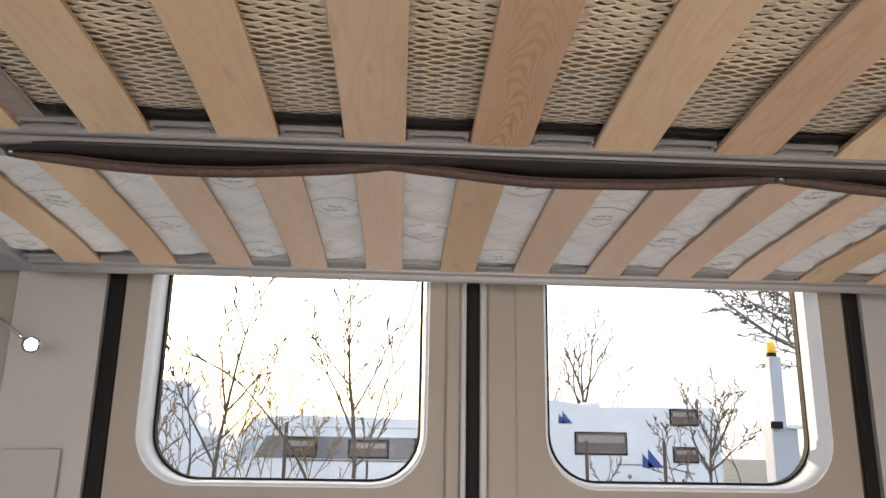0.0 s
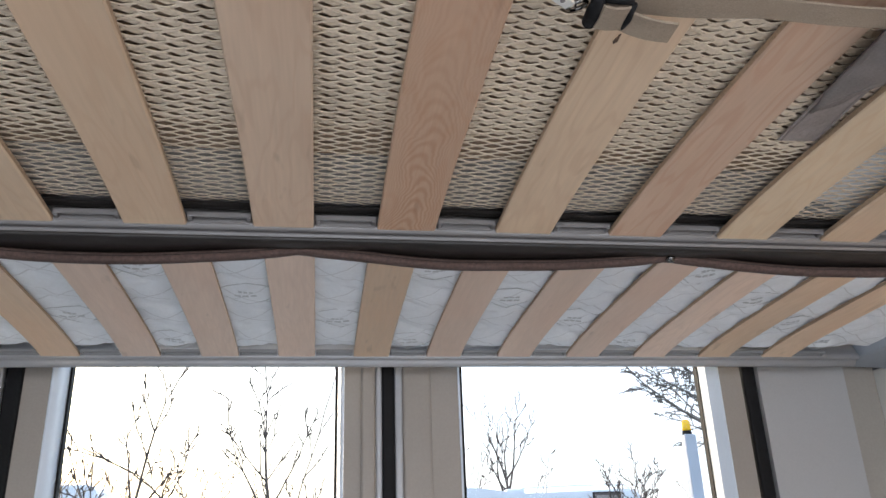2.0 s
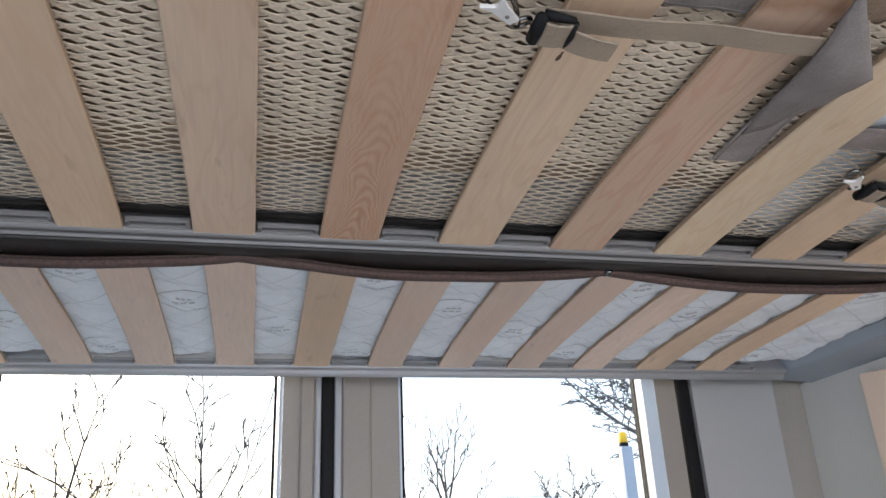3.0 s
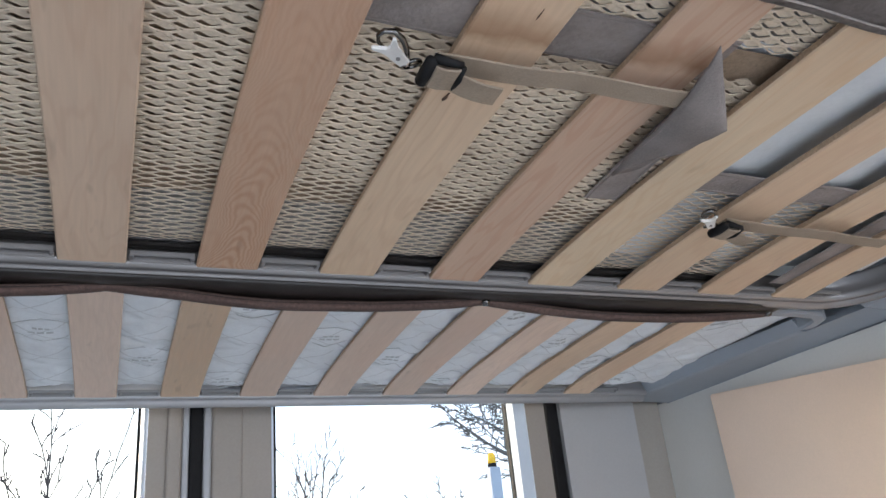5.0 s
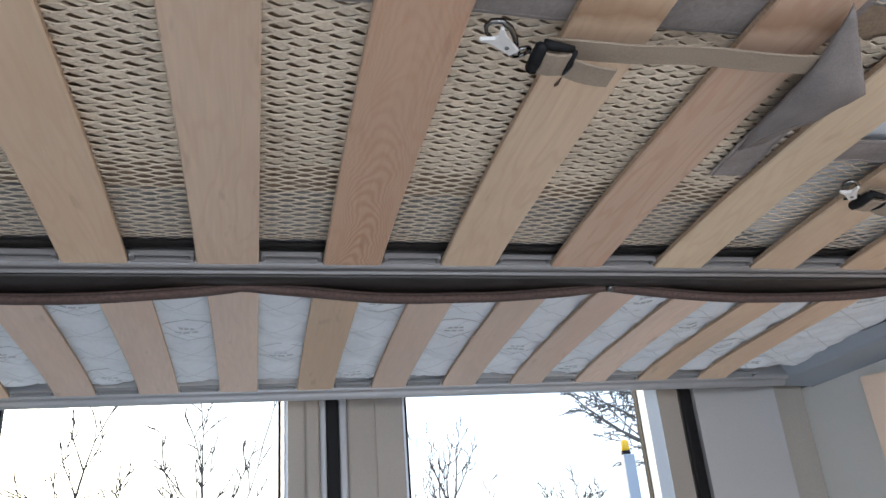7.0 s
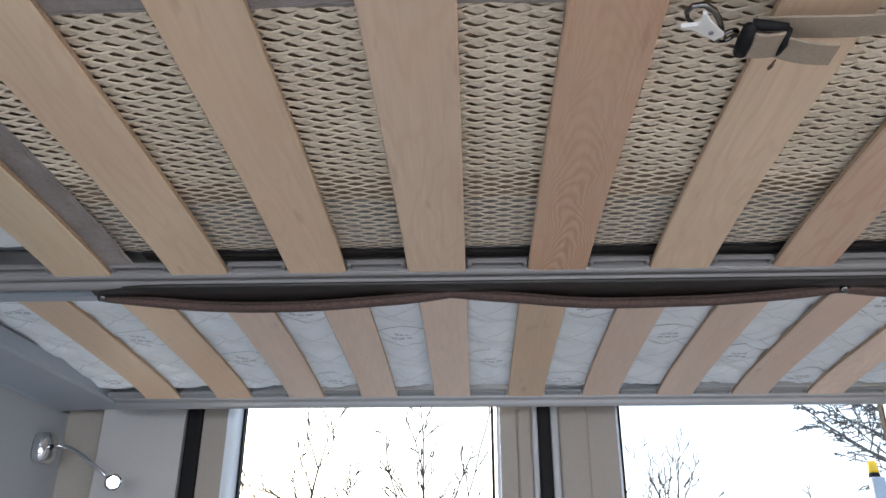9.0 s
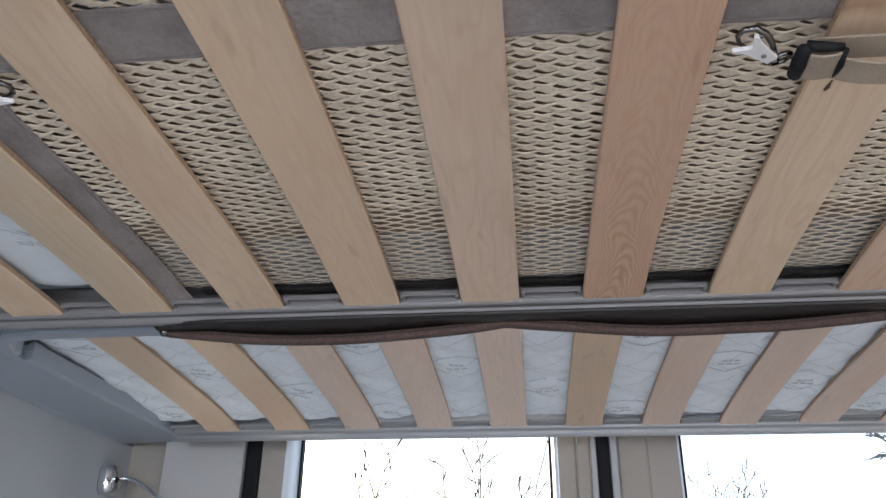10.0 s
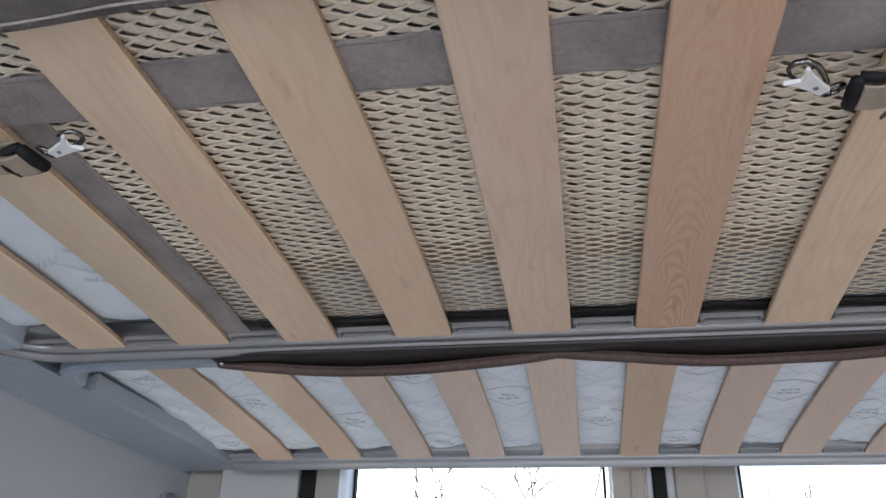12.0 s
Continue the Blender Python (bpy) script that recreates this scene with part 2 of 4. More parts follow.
COACH_GREY = material("grey_coach_band", (0.16, 0.17, 0.19), 0.35, 0, (3, 0.1))
COACH_WIN = material("dark_acrylic_window", (0.10, 0.085, 0.085), 0.15)
BLUE = material("blue_decal", (0.02, 0.06, 0.30), 0.4, 0, (5, 0.1))
POST = material("grey_barrier_paint", (0.40, 0.45, 0.53), 0.5, 0, (8, 0.05), (2, 0.06))
YELLOW = material("yellow_beacon", (0.85, 0.50, 0.01), 0.25, 0, (20, 0.1))

def stitch_lines(m, px, py, width, colour):
    """Printed diamond lines on the quilted ticking."""
    n, l = m.node_tree.nodes, m.node_tree.links
    b = n["Principled BSDF"]
    old = b.inputs["Base Color"].links[0].from_socket
    tc, sep, wob = n.new("ShaderNodeTexCoord"), n.new("ShaderNodeSeparateXYZ"), n.new("ShaderNodeTexNoise")
    wob.inputs["Scale"].default_value = 9

    def op(kind, a, c):
        k = n.new("ShaderNodeMath")
        k.operation = kind
        for i, v in enumerate((a, c)):
            if v is None:
                continue
            if isinstance(v, (int, float)):
                k.inputs[i].default_value = v
            else:
                l.new(v, k.inputs[i])
        return k.outputs[0]

    l.new(tc.outputs["Object"], sep.inputs[0])
    l.new(tc.outputs["Object"], wob.inputs["Vector"])
    u, v = op("DIVIDE", sep.outputs[0], px), op("DIVIDE", sep.outputs[1], py)
    u = op("ADD", u, op("MULTIPLY", wob.outputs["Fac"], 0.25))
    lines = None
    for w in (op("ADD", u, v), op("SUBTRACT", u, v)):
        d = op("ABSOLUTE", op("SUBTRACT", op("FRACT", w, None), 0.5), None)
        hit = op("LESS_THAN", d, width)
        lines = hit if lines is None else op("MAXIMUM", lines, hit)
    mix = n.new("ShaderNodeMix")
    mix.data_type = "RGBA"
    l.new(op("MULTIPLY", lines, 0.4), mix.inputs["Factor"])
    l.new(old, mix.inputs["A"])
    mix.inputs["B"].default_value = (*colour, 1)
    l.new(mix.outputs["Result"], b.inputs["Base Color"])


stitch_lines(TICK_QUILT, 0.13, 0.10, 0.016, (0.46, 0.48, 0.50))
PRINT = material("grey_print", (0.56, 0.59, 0.62), 0.8, 0, (300, 0.1))

GLASS = bpy.data.materials.new("window_glass")
GLASS.use_nodes = True
gn, gl = GLASS.node_tree.nodes, GLASS.node_tree.links
tr, gs, mx, fr = gn.new("ShaderNodeBsdfTransparent"), gn.new("ShaderNodeBsdfGlossy"), gn.new("ShaderNodeMixShader"), gn.new("ShaderNodeFresnel")
gs.inputs["Roughness"].default_value = 0.02
fr.inputs[0].default_value = 1.12
tr.inputs[0].default_value = (0.93, 0.95, 0.96, 1)
gl.new(fr.outputs[0], mx.inputs[0]), gl.new(tr.outputs[0], mx.inputs[1]), gl.new(gs.outputs[0], mx.inputs[2])
gl.new(mx.outputs[0], gn["Material Output"].inputs[0])

LAMP = bpy.data.materials.new("lit_led")
LAMP.use_nodes = True
LAMP.node_tree.nodes["Principled BSDF"].inputs["Emission Color"].default_value = (1, 0.86, 0.66, 1)
LAMP.node_tree.nodes["Principled BSDF"].inputs["Emission Strength"].default_value = 60


# ---- builders ----
def mesh_object(name, bm, mat, parent=None, label="", smooth=False):
    me = bpy.data.meshes.new(name)
    bmesh.ops.recalc_face_normals(bm, faces=bm.faces)
    bm.to_mesh(me)
    bm.free()
    me.materials.append(mat)
    if smooth:
        me.polygons.foreach_set("use_smooth", [True] * len(me.polygons))
    ob = new(name, me)
    ob.parent = parent
    if label:
        ob["label"] = label
    return ob


def part(name, bm, mat, parent, label="", smooth=False):
    return mesh_object(name, bm, mat, parent, label, smooth)


def thing(name, label, category, group="", kind="", at=(0, 0, 0)):
    e = new(name)
    e.location = at
    return tagged(e, label, category, group, kind)


def box(x0, x1, y0, y1, z0, z1, bevel=0.0, segments=2, bm=None):
    bm2 = bmesh.new()
    bmesh.ops.create_cube(bm2, size=1)
    for v in bm2.verts:
        v.co = Vector((x0 + (v.co.x + 0.5) * (x1 - x0), y0 + (v.co.y + 0.5) * (y1 - y0), z0 + (v.co.z + 0.5) * (z1 - z0)))
    if bevel:
        bmesh.ops.bevel(bm2, geom=bm2.edges[:], offset=bevel, segments=segments, affect="EDGES", profile=0.5)
    return merge(bm, bm2)


def merge(bm, other):
    if bm is None:
        return other
    me = bpy.data.meshes.new("joined")
    other.to_mesh(me)
    other.free()
    bm.from_mesh(me)
    bpy.data.meshes.remove(me)
    return bm


def loft(rings, closed_ring=True, closed_path=False, caps=True, bm=None):
    """Joins rings of equally many points into one skin."""
    bm2 = bmesh.new()
    vs = [[bm2.verts.new(p) for p in r] for r in rings]
    n = len(rings[0])
    pairs = list(zip(vs, vs[1:])) + ([(vs[-1], vs[0])] if closed_path else [])
    for a, b in pairs:
        for i in range(n if closed_ring else n - 1):
            j = (i + 1) % n
            bm2.faces.new((a[i], a[j], b[j], b[i]))
    if caps and closed_ring and not closed_path:
        bm2.faces.new(vs[0]), bm2.faces.new(vs[-1])
    return merge(bm, bm2)


def tube(points, radii, sides=8, bm=None):
    rings = []
    pts = [Vector(p) for p in points]
    if not hasattr(radii, "__len__"):
        radii = [radii] * len(pts)
    side = None
    for i, p in enumerate(pts):
        d = (pts[min(i + 1, len(pts) - 1)] - pts[max(i - 1, 0)]).normalized()
        side = d.orthogonal() if side is None else side - d * side.dot(d)
        side.normalize()
        up = d.cross(side)
        rings.append([p + (side * math.cos(a) + up * math.sin(a)) * radii[i] for a in (2 * math.pi * k / sides for k in range(sides))])
    return loft(rings, bm=bm)


def rounded(x0, x1, y0, y1, r, n=6):
    """A rounded rectangle, counter-clockwise: points and outward normals."""
    out = []
    for cx, cy, a0 in ((x1 - r, y1 - r, 0), (x0 + r, y1 - r, 90), (x0 + r, y0 + r, 180), (x1 - r, y0 + r, 270)):
        for k in range(n + 1):
            a = radians(a0 + 90 * k / n)
            out.append((cx + r * math.cos(a), cy + r * math.sin(a), math.cos(a), math.sin(a)))
    return out


def sweep_loop(loop, profile, z):
    """A frame: a profile of (outward, up) swept round a loop in plan."""
    rings = [[(x + nx * u, y + ny * u, z + v) for u, v in profile] for x, y, nx, ny in loop]
    return loft(rings, closed_path=True)


def extrude_z(profile, z0, z1):
    return loft([[(x, y, z0) for x, y in profile], [(x, y, z1) for x, y in profile]])


BED = 1.35
PITCH, SLAT = 0.136, 0.0655

# ---- the van: floor, walls, roof ----
X0, X1, Y0, Y1, ROOF = -0.96, 1.13, -3.1, 1.62, 1.95
tagged(mesh_object("floor", box(X0 - 0.05, X1 + 0.05, Y0, Y1 + 0.1, -0.06, 0.0), FLOORING), "beige vinyl floor of a camper van", "floor", kind="structure")
tagged(mesh_object("ceiling", box(X0 - 0.05, X1 + 0.05, Y0, Y1 + 0.1, ROOF, ROOF + 0.05), LINING), "pale grey padded ceiling of the van", "ceiling", kind="structure")
# the gap in this wall is made for the added left lamp
left_wall = box(X0 - 0.05, X0, -0.5, Y1 + 0.1, 0.0, ROOF)
box(X0 - 0.05, X0, Y0, -1.4, 0.0, ROOF, bm=left_wall)
box(X0 - 0.05, X0, -1.4, -0.5, 1.35, ROOF, bm=left_wall)
box(X0 - 0.05, X0, -1.4, -0.5, 0.0, 0.85, bm=left_wall)
tagged(mesh_object("wall_left", left_wall, LINING), "pale grey lined side wall with an added window opening", "wall", kind="structure")
wr = box(X1, X1 + 0.05, -0.75, Y1 + 0.1, 0.0, ROOF)
box(X1, X1 + 0.05, Y0, -1.85, 0.0, ROOF, bm=wr)
box(X1, X1 + 0.05, -1.85, -0.75, 1.65, ROOF, bm=wr)
box(X1, X1 + 0.05, -1.85, -0.75, 0.0, 0.3, bm=wr)
tagged(mesh_object("wall_right", wr, LINING), "pale grey lined side wall with an assumed side door opening", "wall", kind="structure")
wf = box(X0, X1, Y0 - 0.05, Y0, 0.0, 0.65)
box(X0, X1, Y0 - 0.05, Y0, 1.45, ROOF, bm=wf)
tagged(mesh_object("wall_front", wf, LINING), "front of the van with the windscreen opening", "wall", kind="structure")


def rear_wall():
    """Rear frame of the body, above and below the doors."""
    bm = box(X0, X1, 1.70, 1.76, 1.67, ROOF)
    box(X0, -0.68, 1.70, 1.76, 0.0, 1.67, bm=bm)
    box(0.85, X1, 1.70, 1.76, 0.0, 1.67, bm=bm)
    box(-0.68, 0.85, 1.70, 1.76, 0.0, 0.06, bm=bm)
    tagged(mesh_object("wall_rear", bm, LINING), "rear body frame of the van round the doors", "wall", kind="structure")


rear_wall()


def ring_plate(outer, inner_front, inner_back, y_front, y_back, bm=None):
    """A door leaf round a window: front face, flared reveal and back face, from loops in x and z with equal counts."""
    rings = [[(x, y_back, z) for x, z in outer], [(x, y_front, z) for x, z in outer], [(x, y_front, z) for x, z in inner_front], [(x, y_back, z) for x, z in inner_back]]
    n = len(outer)
    bm2 = bmesh.new()
    vs = [[bm2.verts.new(p) for p in r] for r in rings]
    for a, b in zip(vs, vs[1:] + vs[:1]):
        for i in range(n):
            j = (i + 1) % n
            bm2.faces.new((a[i], a[j], b[j], b[i]))
    return merge(bm, bm2)


def loop2(x0, x1, z0, z1, r, n=8):
    return [(x, z) for x, z, _, _ in rounded(x0, x1, z0, z1, r, n)]


def rear_door(number, x0, x1, hole, glass):
    """A rear door: trim panel round the window, white reveal, black gasket, glass."""
    d = thing("door_%d" % number, "closed rear van door with beige trim and a large window", "door", kind="structure")
    zt, zb = 1.66, 0.08
    hx0, hx1, hz0 = hole
    gx0, gx1, gz0 = glass
    part("trim_panel", ring_plate(loop2(x0, x1, zb, zt, 0.02), loop2(hx0, hx1, hz0, 1.62, 0.10), loop2(hx0, hx1, hz0, 1.62, 0.10), 1.600, 1.606), TRIM, d, "beige moulded door trim")
    part("window_surround", ring_plate(loop2(hx0 + 0.0005, hx1 - 0.0005, hz0 + 0.0005, 1.6195, 0.10), loop2(hx0 + 0.004, hx1 - 0.004, hz0 + 0.004, 1.615, 0.098), loop2(gx0, gx1, gz0, 1.61, 0.095), 1.597, 1.696), WHITE, d, "white flared window surround", True)
    part("gasket", ring_plate(loop2(gx0 - 0.004, gx1 + 0.004, gz0 - 0.004, 1.614, 0.097), loop2(gx0 + 0.004, gx1 - 0.004, gz0 + 0.004, 1.606, 0.092), loop2(gx0 + 0.004, gx1 - 0.004, gz0 + 0.004, 1.606, 0.092), 1.690, 1.708), BLACK, d, "black rubber window gasket")
    pane = part("pane", box(gx0 - 0.002, gx1 + 0.002, 1.698, 1.702, gz0 - 0.002, 1.612), GLASS, d, "clear window glass")
    pane.visible_shadow = False
    part("door_skin", ring_plate(loop2(x0 + 0.002, x1 - 0.002, zb, zt, 0.02), loop2(gx0 - 0.030, gx1 + 0.028, gz0 - 0.03, 1.635, 0.11), loop2(gx0 - 0.030, gx1 + 0.028, gz0 - 0.03, 1.635, 0.11), 1.709, 1.73), STEEL_GREY, d)
    return d


def door_moulding(number, x0, x1, y0):
    bm = box(x0, x1, y0, 1.61, 0.10, 1.64, 0.006, 3)
    tagged(mesh_object("trim_moulding_%d" % number, bm, TRIM, smooth=False), "raised beige moulding at the door edge", "trim", kind="structure")


door_moulding(1, -0.012, 0.0155, 1.588)
door_moulding(2, 0.0705, 0.128, 1.594)
rear_door(1, -0.642, 0.016, (-0.593, -0.045, 0.961), (-0.588, -0.057, 0.970))
rear_door(2, 0.070, 0.803, (0.183, 0.753, 0.962), (0.205, 0.755, 0.973))


def seal(name, x0, x1, y0, y1):
    ob = mesh_object(name, box(x0, x1, y0, y1, 0.08, 1.665, 0.005), BLACK)
    return tagged(ob, "black rubber door seal", "door seal", kind="structure")


seal("trim_seal_1", -0.673, -0.643, 1.592, 1.70)
seal("trim_seal_2", 0.0295, 0.054, 1.592, 1.70)
seal("trim_seal_3", 0.806, 0.834, 1.592, 1.70)
for i, (a, b) in enumerate(((0.0165, 0.029), (0.0545, 0.0695))):
    tagged(mesh_object("trim_edge_%d" % (i + 1), box(a, b, 1.594, 1.70, 0.08, 1.665, 0.004), STEEL_GREY), "grey painted door edge", "trim", kind="structure")


def pillar(number, s, xa, xb, xc, xd):
    """Corner pillar: pale face beside the seal, then a brown-grey groove, then the side lining."""
    p = thing("trim_pillar_%d" % number, "pale corner pillar trim with a brown-grey recess", "pillar", kind="structure")
    part("pillar_face", extrude_z([(xa, 1.585), (xa, 1.70), (xc, 1.70), (xc, 1.60), (xb, 1.56)], 0.0, 1.68), TRIM_PALE, p)
    part("pillar_recess", extrude_z([(xc, 1.601), (xc, 1.70), (xd, 1.70), (xd, 1.598)], 0.0, 1.68), GROOVE, p)


pillar(1, -1, -0.675, -0.83, -0.85, -0.921)
pillar(2, 1, 0.836, 1.02, 1.04, 1.121)


# right lining is a lighter copy: window light on it is put into the colour
for number, mat, prof in ((1, LINING, ((-0.922, -0.2), (-0.921, 1.60), (-0.921, 1.70), (-0.958, 1.70), (-0.958, -0.2))), (2, LINING_LIT, ((1.122, -0.6), (1.122, 1.60), (1.122, 1.70), (1.1295, 1.70), (1.1295, -0.6)))):
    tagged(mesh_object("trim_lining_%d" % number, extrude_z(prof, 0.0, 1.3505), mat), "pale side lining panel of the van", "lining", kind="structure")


# ---- beds ----
def lift(y, y0, y1, camber):
    """Rise of a sprung slat: steep at its ends, nearly flat along the middle."""
    f = min(max((y - y0) / (y1 - y0), 0), 1)
    return camber * (1 - abs(2 * f - 1) ** 3.5)


def slat(y0, y1, camber, tilt=0.0):
    """One sprung slat along y, cambered upwards, with softened edges."""
    n, h, w, b = 22, 0.008, SLAT / 2, 0.0015
    sec = [(-w, b), (-w + b, 0), (w - b, 0), (w, b), (w, h - b), (w - b, h), (-w + b, h), (-w, h - b)]
    rings = []
    for i in range(n + 1):
        f = i / n
        y = y0 + (y1 - y0) * f
        z = lift(y, y0, y1, camber) + (y1 - y) * tilt
        rings.append([(x, y, z + v) for x, v in sec])
    return loft(rings)


CAMBER = 0.0115
REAR_CAMBER = 0.009
REAR_TILT = 0.045


REAR_LIP = [(-0.001, 0.0), (0.007, -0.002), (0.009, 0.001), (0.011, -0.006), (0.015, -0.011), (0.023, -0.013), (0.030, -0.011), (0.034, -0.004), (0.034, 0.036), (-0.001, 0.036), (-0.001, 0.030), (0.004, 0.028), (0.004, 0.012), (-0.001, 0.010)]


LIP = [(-0.001, 0.0), (0.007, -0.002), (0.009, 0.001), (0.010, -0.004), (0.013, -0.008), (0.018, -0.009), (0.022, -0.006), (0.024, 0.002), (0.024, 0.036), (-0.001, 0.036), (-0.001, 0.030), (0.004, 0.028), (0.004, 0.012), (-0.001, 0.010)]


def slats_and_spacers(bed, y0, y1, kinds, camber, sides, tilt=0.0, spacer=SPACER):
    first = {}
    for k in range(1, 13):
        mat = kinds[k - 1]
        if mat not in first:
            s = part("slat", slat(y0, y1, camber, tilt), mat, bed)
            s.data.materials.append(SLAT_EDGE)
            for f in s.data.polygons:
                f.material_index = 1 if abs(f.normal.x) > 0.9 else 0
            first[mat] = s.data
        else:
            s = new("slat", first[mat])
            s.parent = bed
        s.location = ((k - 6) * PITCH, 0, BED + 0.001)
    cup = None
    for yy, turn in sides:
        for k in range(0, 13):
            if cup is None:
                hw = (PITCH - SLAT) / 2 - 0.002
                bm = box(-hw, hw, -0.003, 0.0, 0.003, 0.012, 0.001, 1)
                box(-hw, hw, -0.011, -0.003, 0.009, 0.012, 0.001, 1, bm)
                box(-hw, hw, -0.014, -0.011, 0.006, 0.012, 0.001, 1, bm)
                box(-hw, -hw + 0.005, -0.0135, -0.0005, 0.0045, 0.012, 0.001, 1, bm)
                box(hw - 0.005, hw, -0.0135, -0.0005, 0.0045, 0.012, 0.001, 1, bm)
                c = part("spacer", bm, spacer, bed, "grey plastic slat spacer")
                cup = c.data
            else:
                c = new("spacer", cup)
                c.parent = bed
            c.location = ((k - 5.5) * PITCH, yy, BED)
            c.rotation_euler = (0, 0, turn)


P, K, R, G, Q, H = SLAT_PALE, SLAT_PINK, SLAT_RED, SLAT_GOLD, SLAT_ROSY, SLAT_HONEY


def front_bed():
    bed = thing("bed_frame", "grey slatted bed frame with bowed birch slats", "bed frame")
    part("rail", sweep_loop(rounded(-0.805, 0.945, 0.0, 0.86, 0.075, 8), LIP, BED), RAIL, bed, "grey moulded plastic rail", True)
    slats_and_spacers(bed, -0.002, 0.862, [G, G, P, P, K, R, SLAT_BANDED, SLAT_RED_BANDED, G, P, P, P], CAMBER, ((0.86, 0), (0.0, math.pi)))
    return bed


def rear_bed():
    bed = thing("bed_frame", "grey slatted bed frame above the rear doors", "bed frame")
    loop = [(1.0, 1.475, 0, 1), (0.4, 1.475, 0, 1), (-0.2, 1.475, 0, 1), (-0.776, 1.475, 0, 1)]
    rings = [[(x + nx * u, y + ny * u, BED + v) for u, v in REAR_LIP] for x, y, nx, ny in loop]
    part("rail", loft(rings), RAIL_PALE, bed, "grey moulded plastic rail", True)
    left = [(-0.806, 1.005, BED + 0.002), (-0.803, 0.985, BED + 0.001), (-0.790, 0.955, BED + 0.001), (-0.765, 0.938, BED + 0.001), (-0.72, 0.932, BED + 0.001)]
    right = [(0.19 - x, y, z) for x, y, z in reversed(left)]
    rings = []
    path = [Vector(p) for p in left + right]
    for i, p in enumerate(path):
        d = (path[min(i + 1, len(path) - 1)] - path[max(i - 1, 0)]).normalized()
        side = Vector((-d.y, d.x, 0))
        rings.append([p + side * u + Vector((0, 0, v)) for u, v in ((-0.011, 0.004), (-0.008, 0), (0.008, 0), (0.011, 0.004), (0.011, 0.03), (-0.011, 0.03))])
    part("front_rail", loft(rings), BEAM, bed, "pale rounded front rail of the rear bed")
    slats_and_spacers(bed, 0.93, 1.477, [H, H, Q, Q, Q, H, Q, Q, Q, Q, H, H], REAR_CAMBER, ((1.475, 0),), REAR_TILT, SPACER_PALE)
    return bed


front_bed()
rear_bed()


def mattress(label, x0, x1, y0, y1, height, under, nx, ny, mat):
    """A mattress whose underside follows a height function; the sides are padded and the edges rounded."""
    bm = bmesh.new()
    r = 0.03
    grid = []
    for i in range(nx + 1):
        row = []
        for j in range(ny + 1):
            x, y = x0 + (x1 - x0) * i / nx, y0 + (y1 - y0) * j / ny
            e = min(x - x0, x1 - x, y - y0, y1 - y)
            z = under(x, y) + (r - math.sqrt(max(r * r - (r - e) ** 2, 0)) if e < r else 0)
            row.append(bm.verts.new((x, y, z)))
        grid.append(row)
    for i in range(nx):
        for j in range(ny):
            bm.faces.new((grid[i][j], grid[i][j + 1], grid[i + 1][j + 1], grid[i + 1][j]))
    rim = [grid[i][0] for i in range(nx)] + [grid[nx][j] for j in range(ny)] + [grid[i][ny] for i in range(nx, 0, -1)] + [grid[0][j] for j in range(ny, 0, -1)]
    side = bmesh.new()
    low = [side.verts.new(v.co) for v in rim]
    up = [side.verts.new((v.co.x, v.co.y, BED + height)) for v in rim]
    for a in range(len(rim)):
        b2 = (a + 1) % len(rim)
        side.faces.new((low[a], low[b2], up[b2], up[a]))
    side.faces.new(up)
    m = thing("mattress", label, "mattress")
    part("underside", bm, mat, m, "white ticking underside", True)
    part("border", side, TICK, m)
    return m


def puff(x, y, px, py):
    """Quilting: soft pads divided by diagonal stitch lines."""
    a, b2 = x / px + y / py, x / px - y / py
    da, db = abs(a - round(a)), abs(b2 - round(b2))
    return min(da, db, 0.22) / 0.22


def under_front(x, y):
    wob = 0.003 * noise.noise((x * 9, y * 7, 1.3))
    bulge = -0.0045 * math.cos(2 * math.pi * (x / PITCH - 0.5)) if x < -0.5 or (x > 0.38 and y < 0.6) else 0
    sit = 0.012 if x < -0.5 else 0.022 if (x > 0.38 and y < 0.6) else 0.0245
    return BED + sit + lift(y, 0, 0.86, CAMBER) + wob + bulge * 0.8


def under_rear(x, y):
    """Quilted underside that rests on the slats and swells into the gaps between them."""
    edge = min(1, max(0, min(x + 0.845, 1.04 - x) / 0.07))
    pads = 0.0045 * (1 - puff(x + 0.02 * noise.noise((x * 5, y * 5, 0)), y, 0.13, 0.10)) + 0.003 * noise.noise((x * 25, y * 14, 4.2)) + 0.0012 * noise.noise((x * 70, y * 45, 1.1))
    swell = 0.0022 * math.cos(2 * math.pi * (x / PITCH - 0.5))
    return BED + 0.0082 + lift(y, 0.93, 1.475, REAR_CAMBER) + (1.475 - y) * REAR_TILT + pads * edge - swell + 0.016 * (1 - edge) ** 2


FRONT_MATTRESS = mattress("white mattress lying on the bowed birch slats", -0.80, 0.94, 0.005, 0.828, 0.16, under_front, 150, 70, TICK)
REAR_MATTRESS = mattress("white quilted mattress lying on the rear slats", -0.845, 1.04, 0.94, 1.462, 0.15, under_rear, 300, 90, TICK_QUILT)


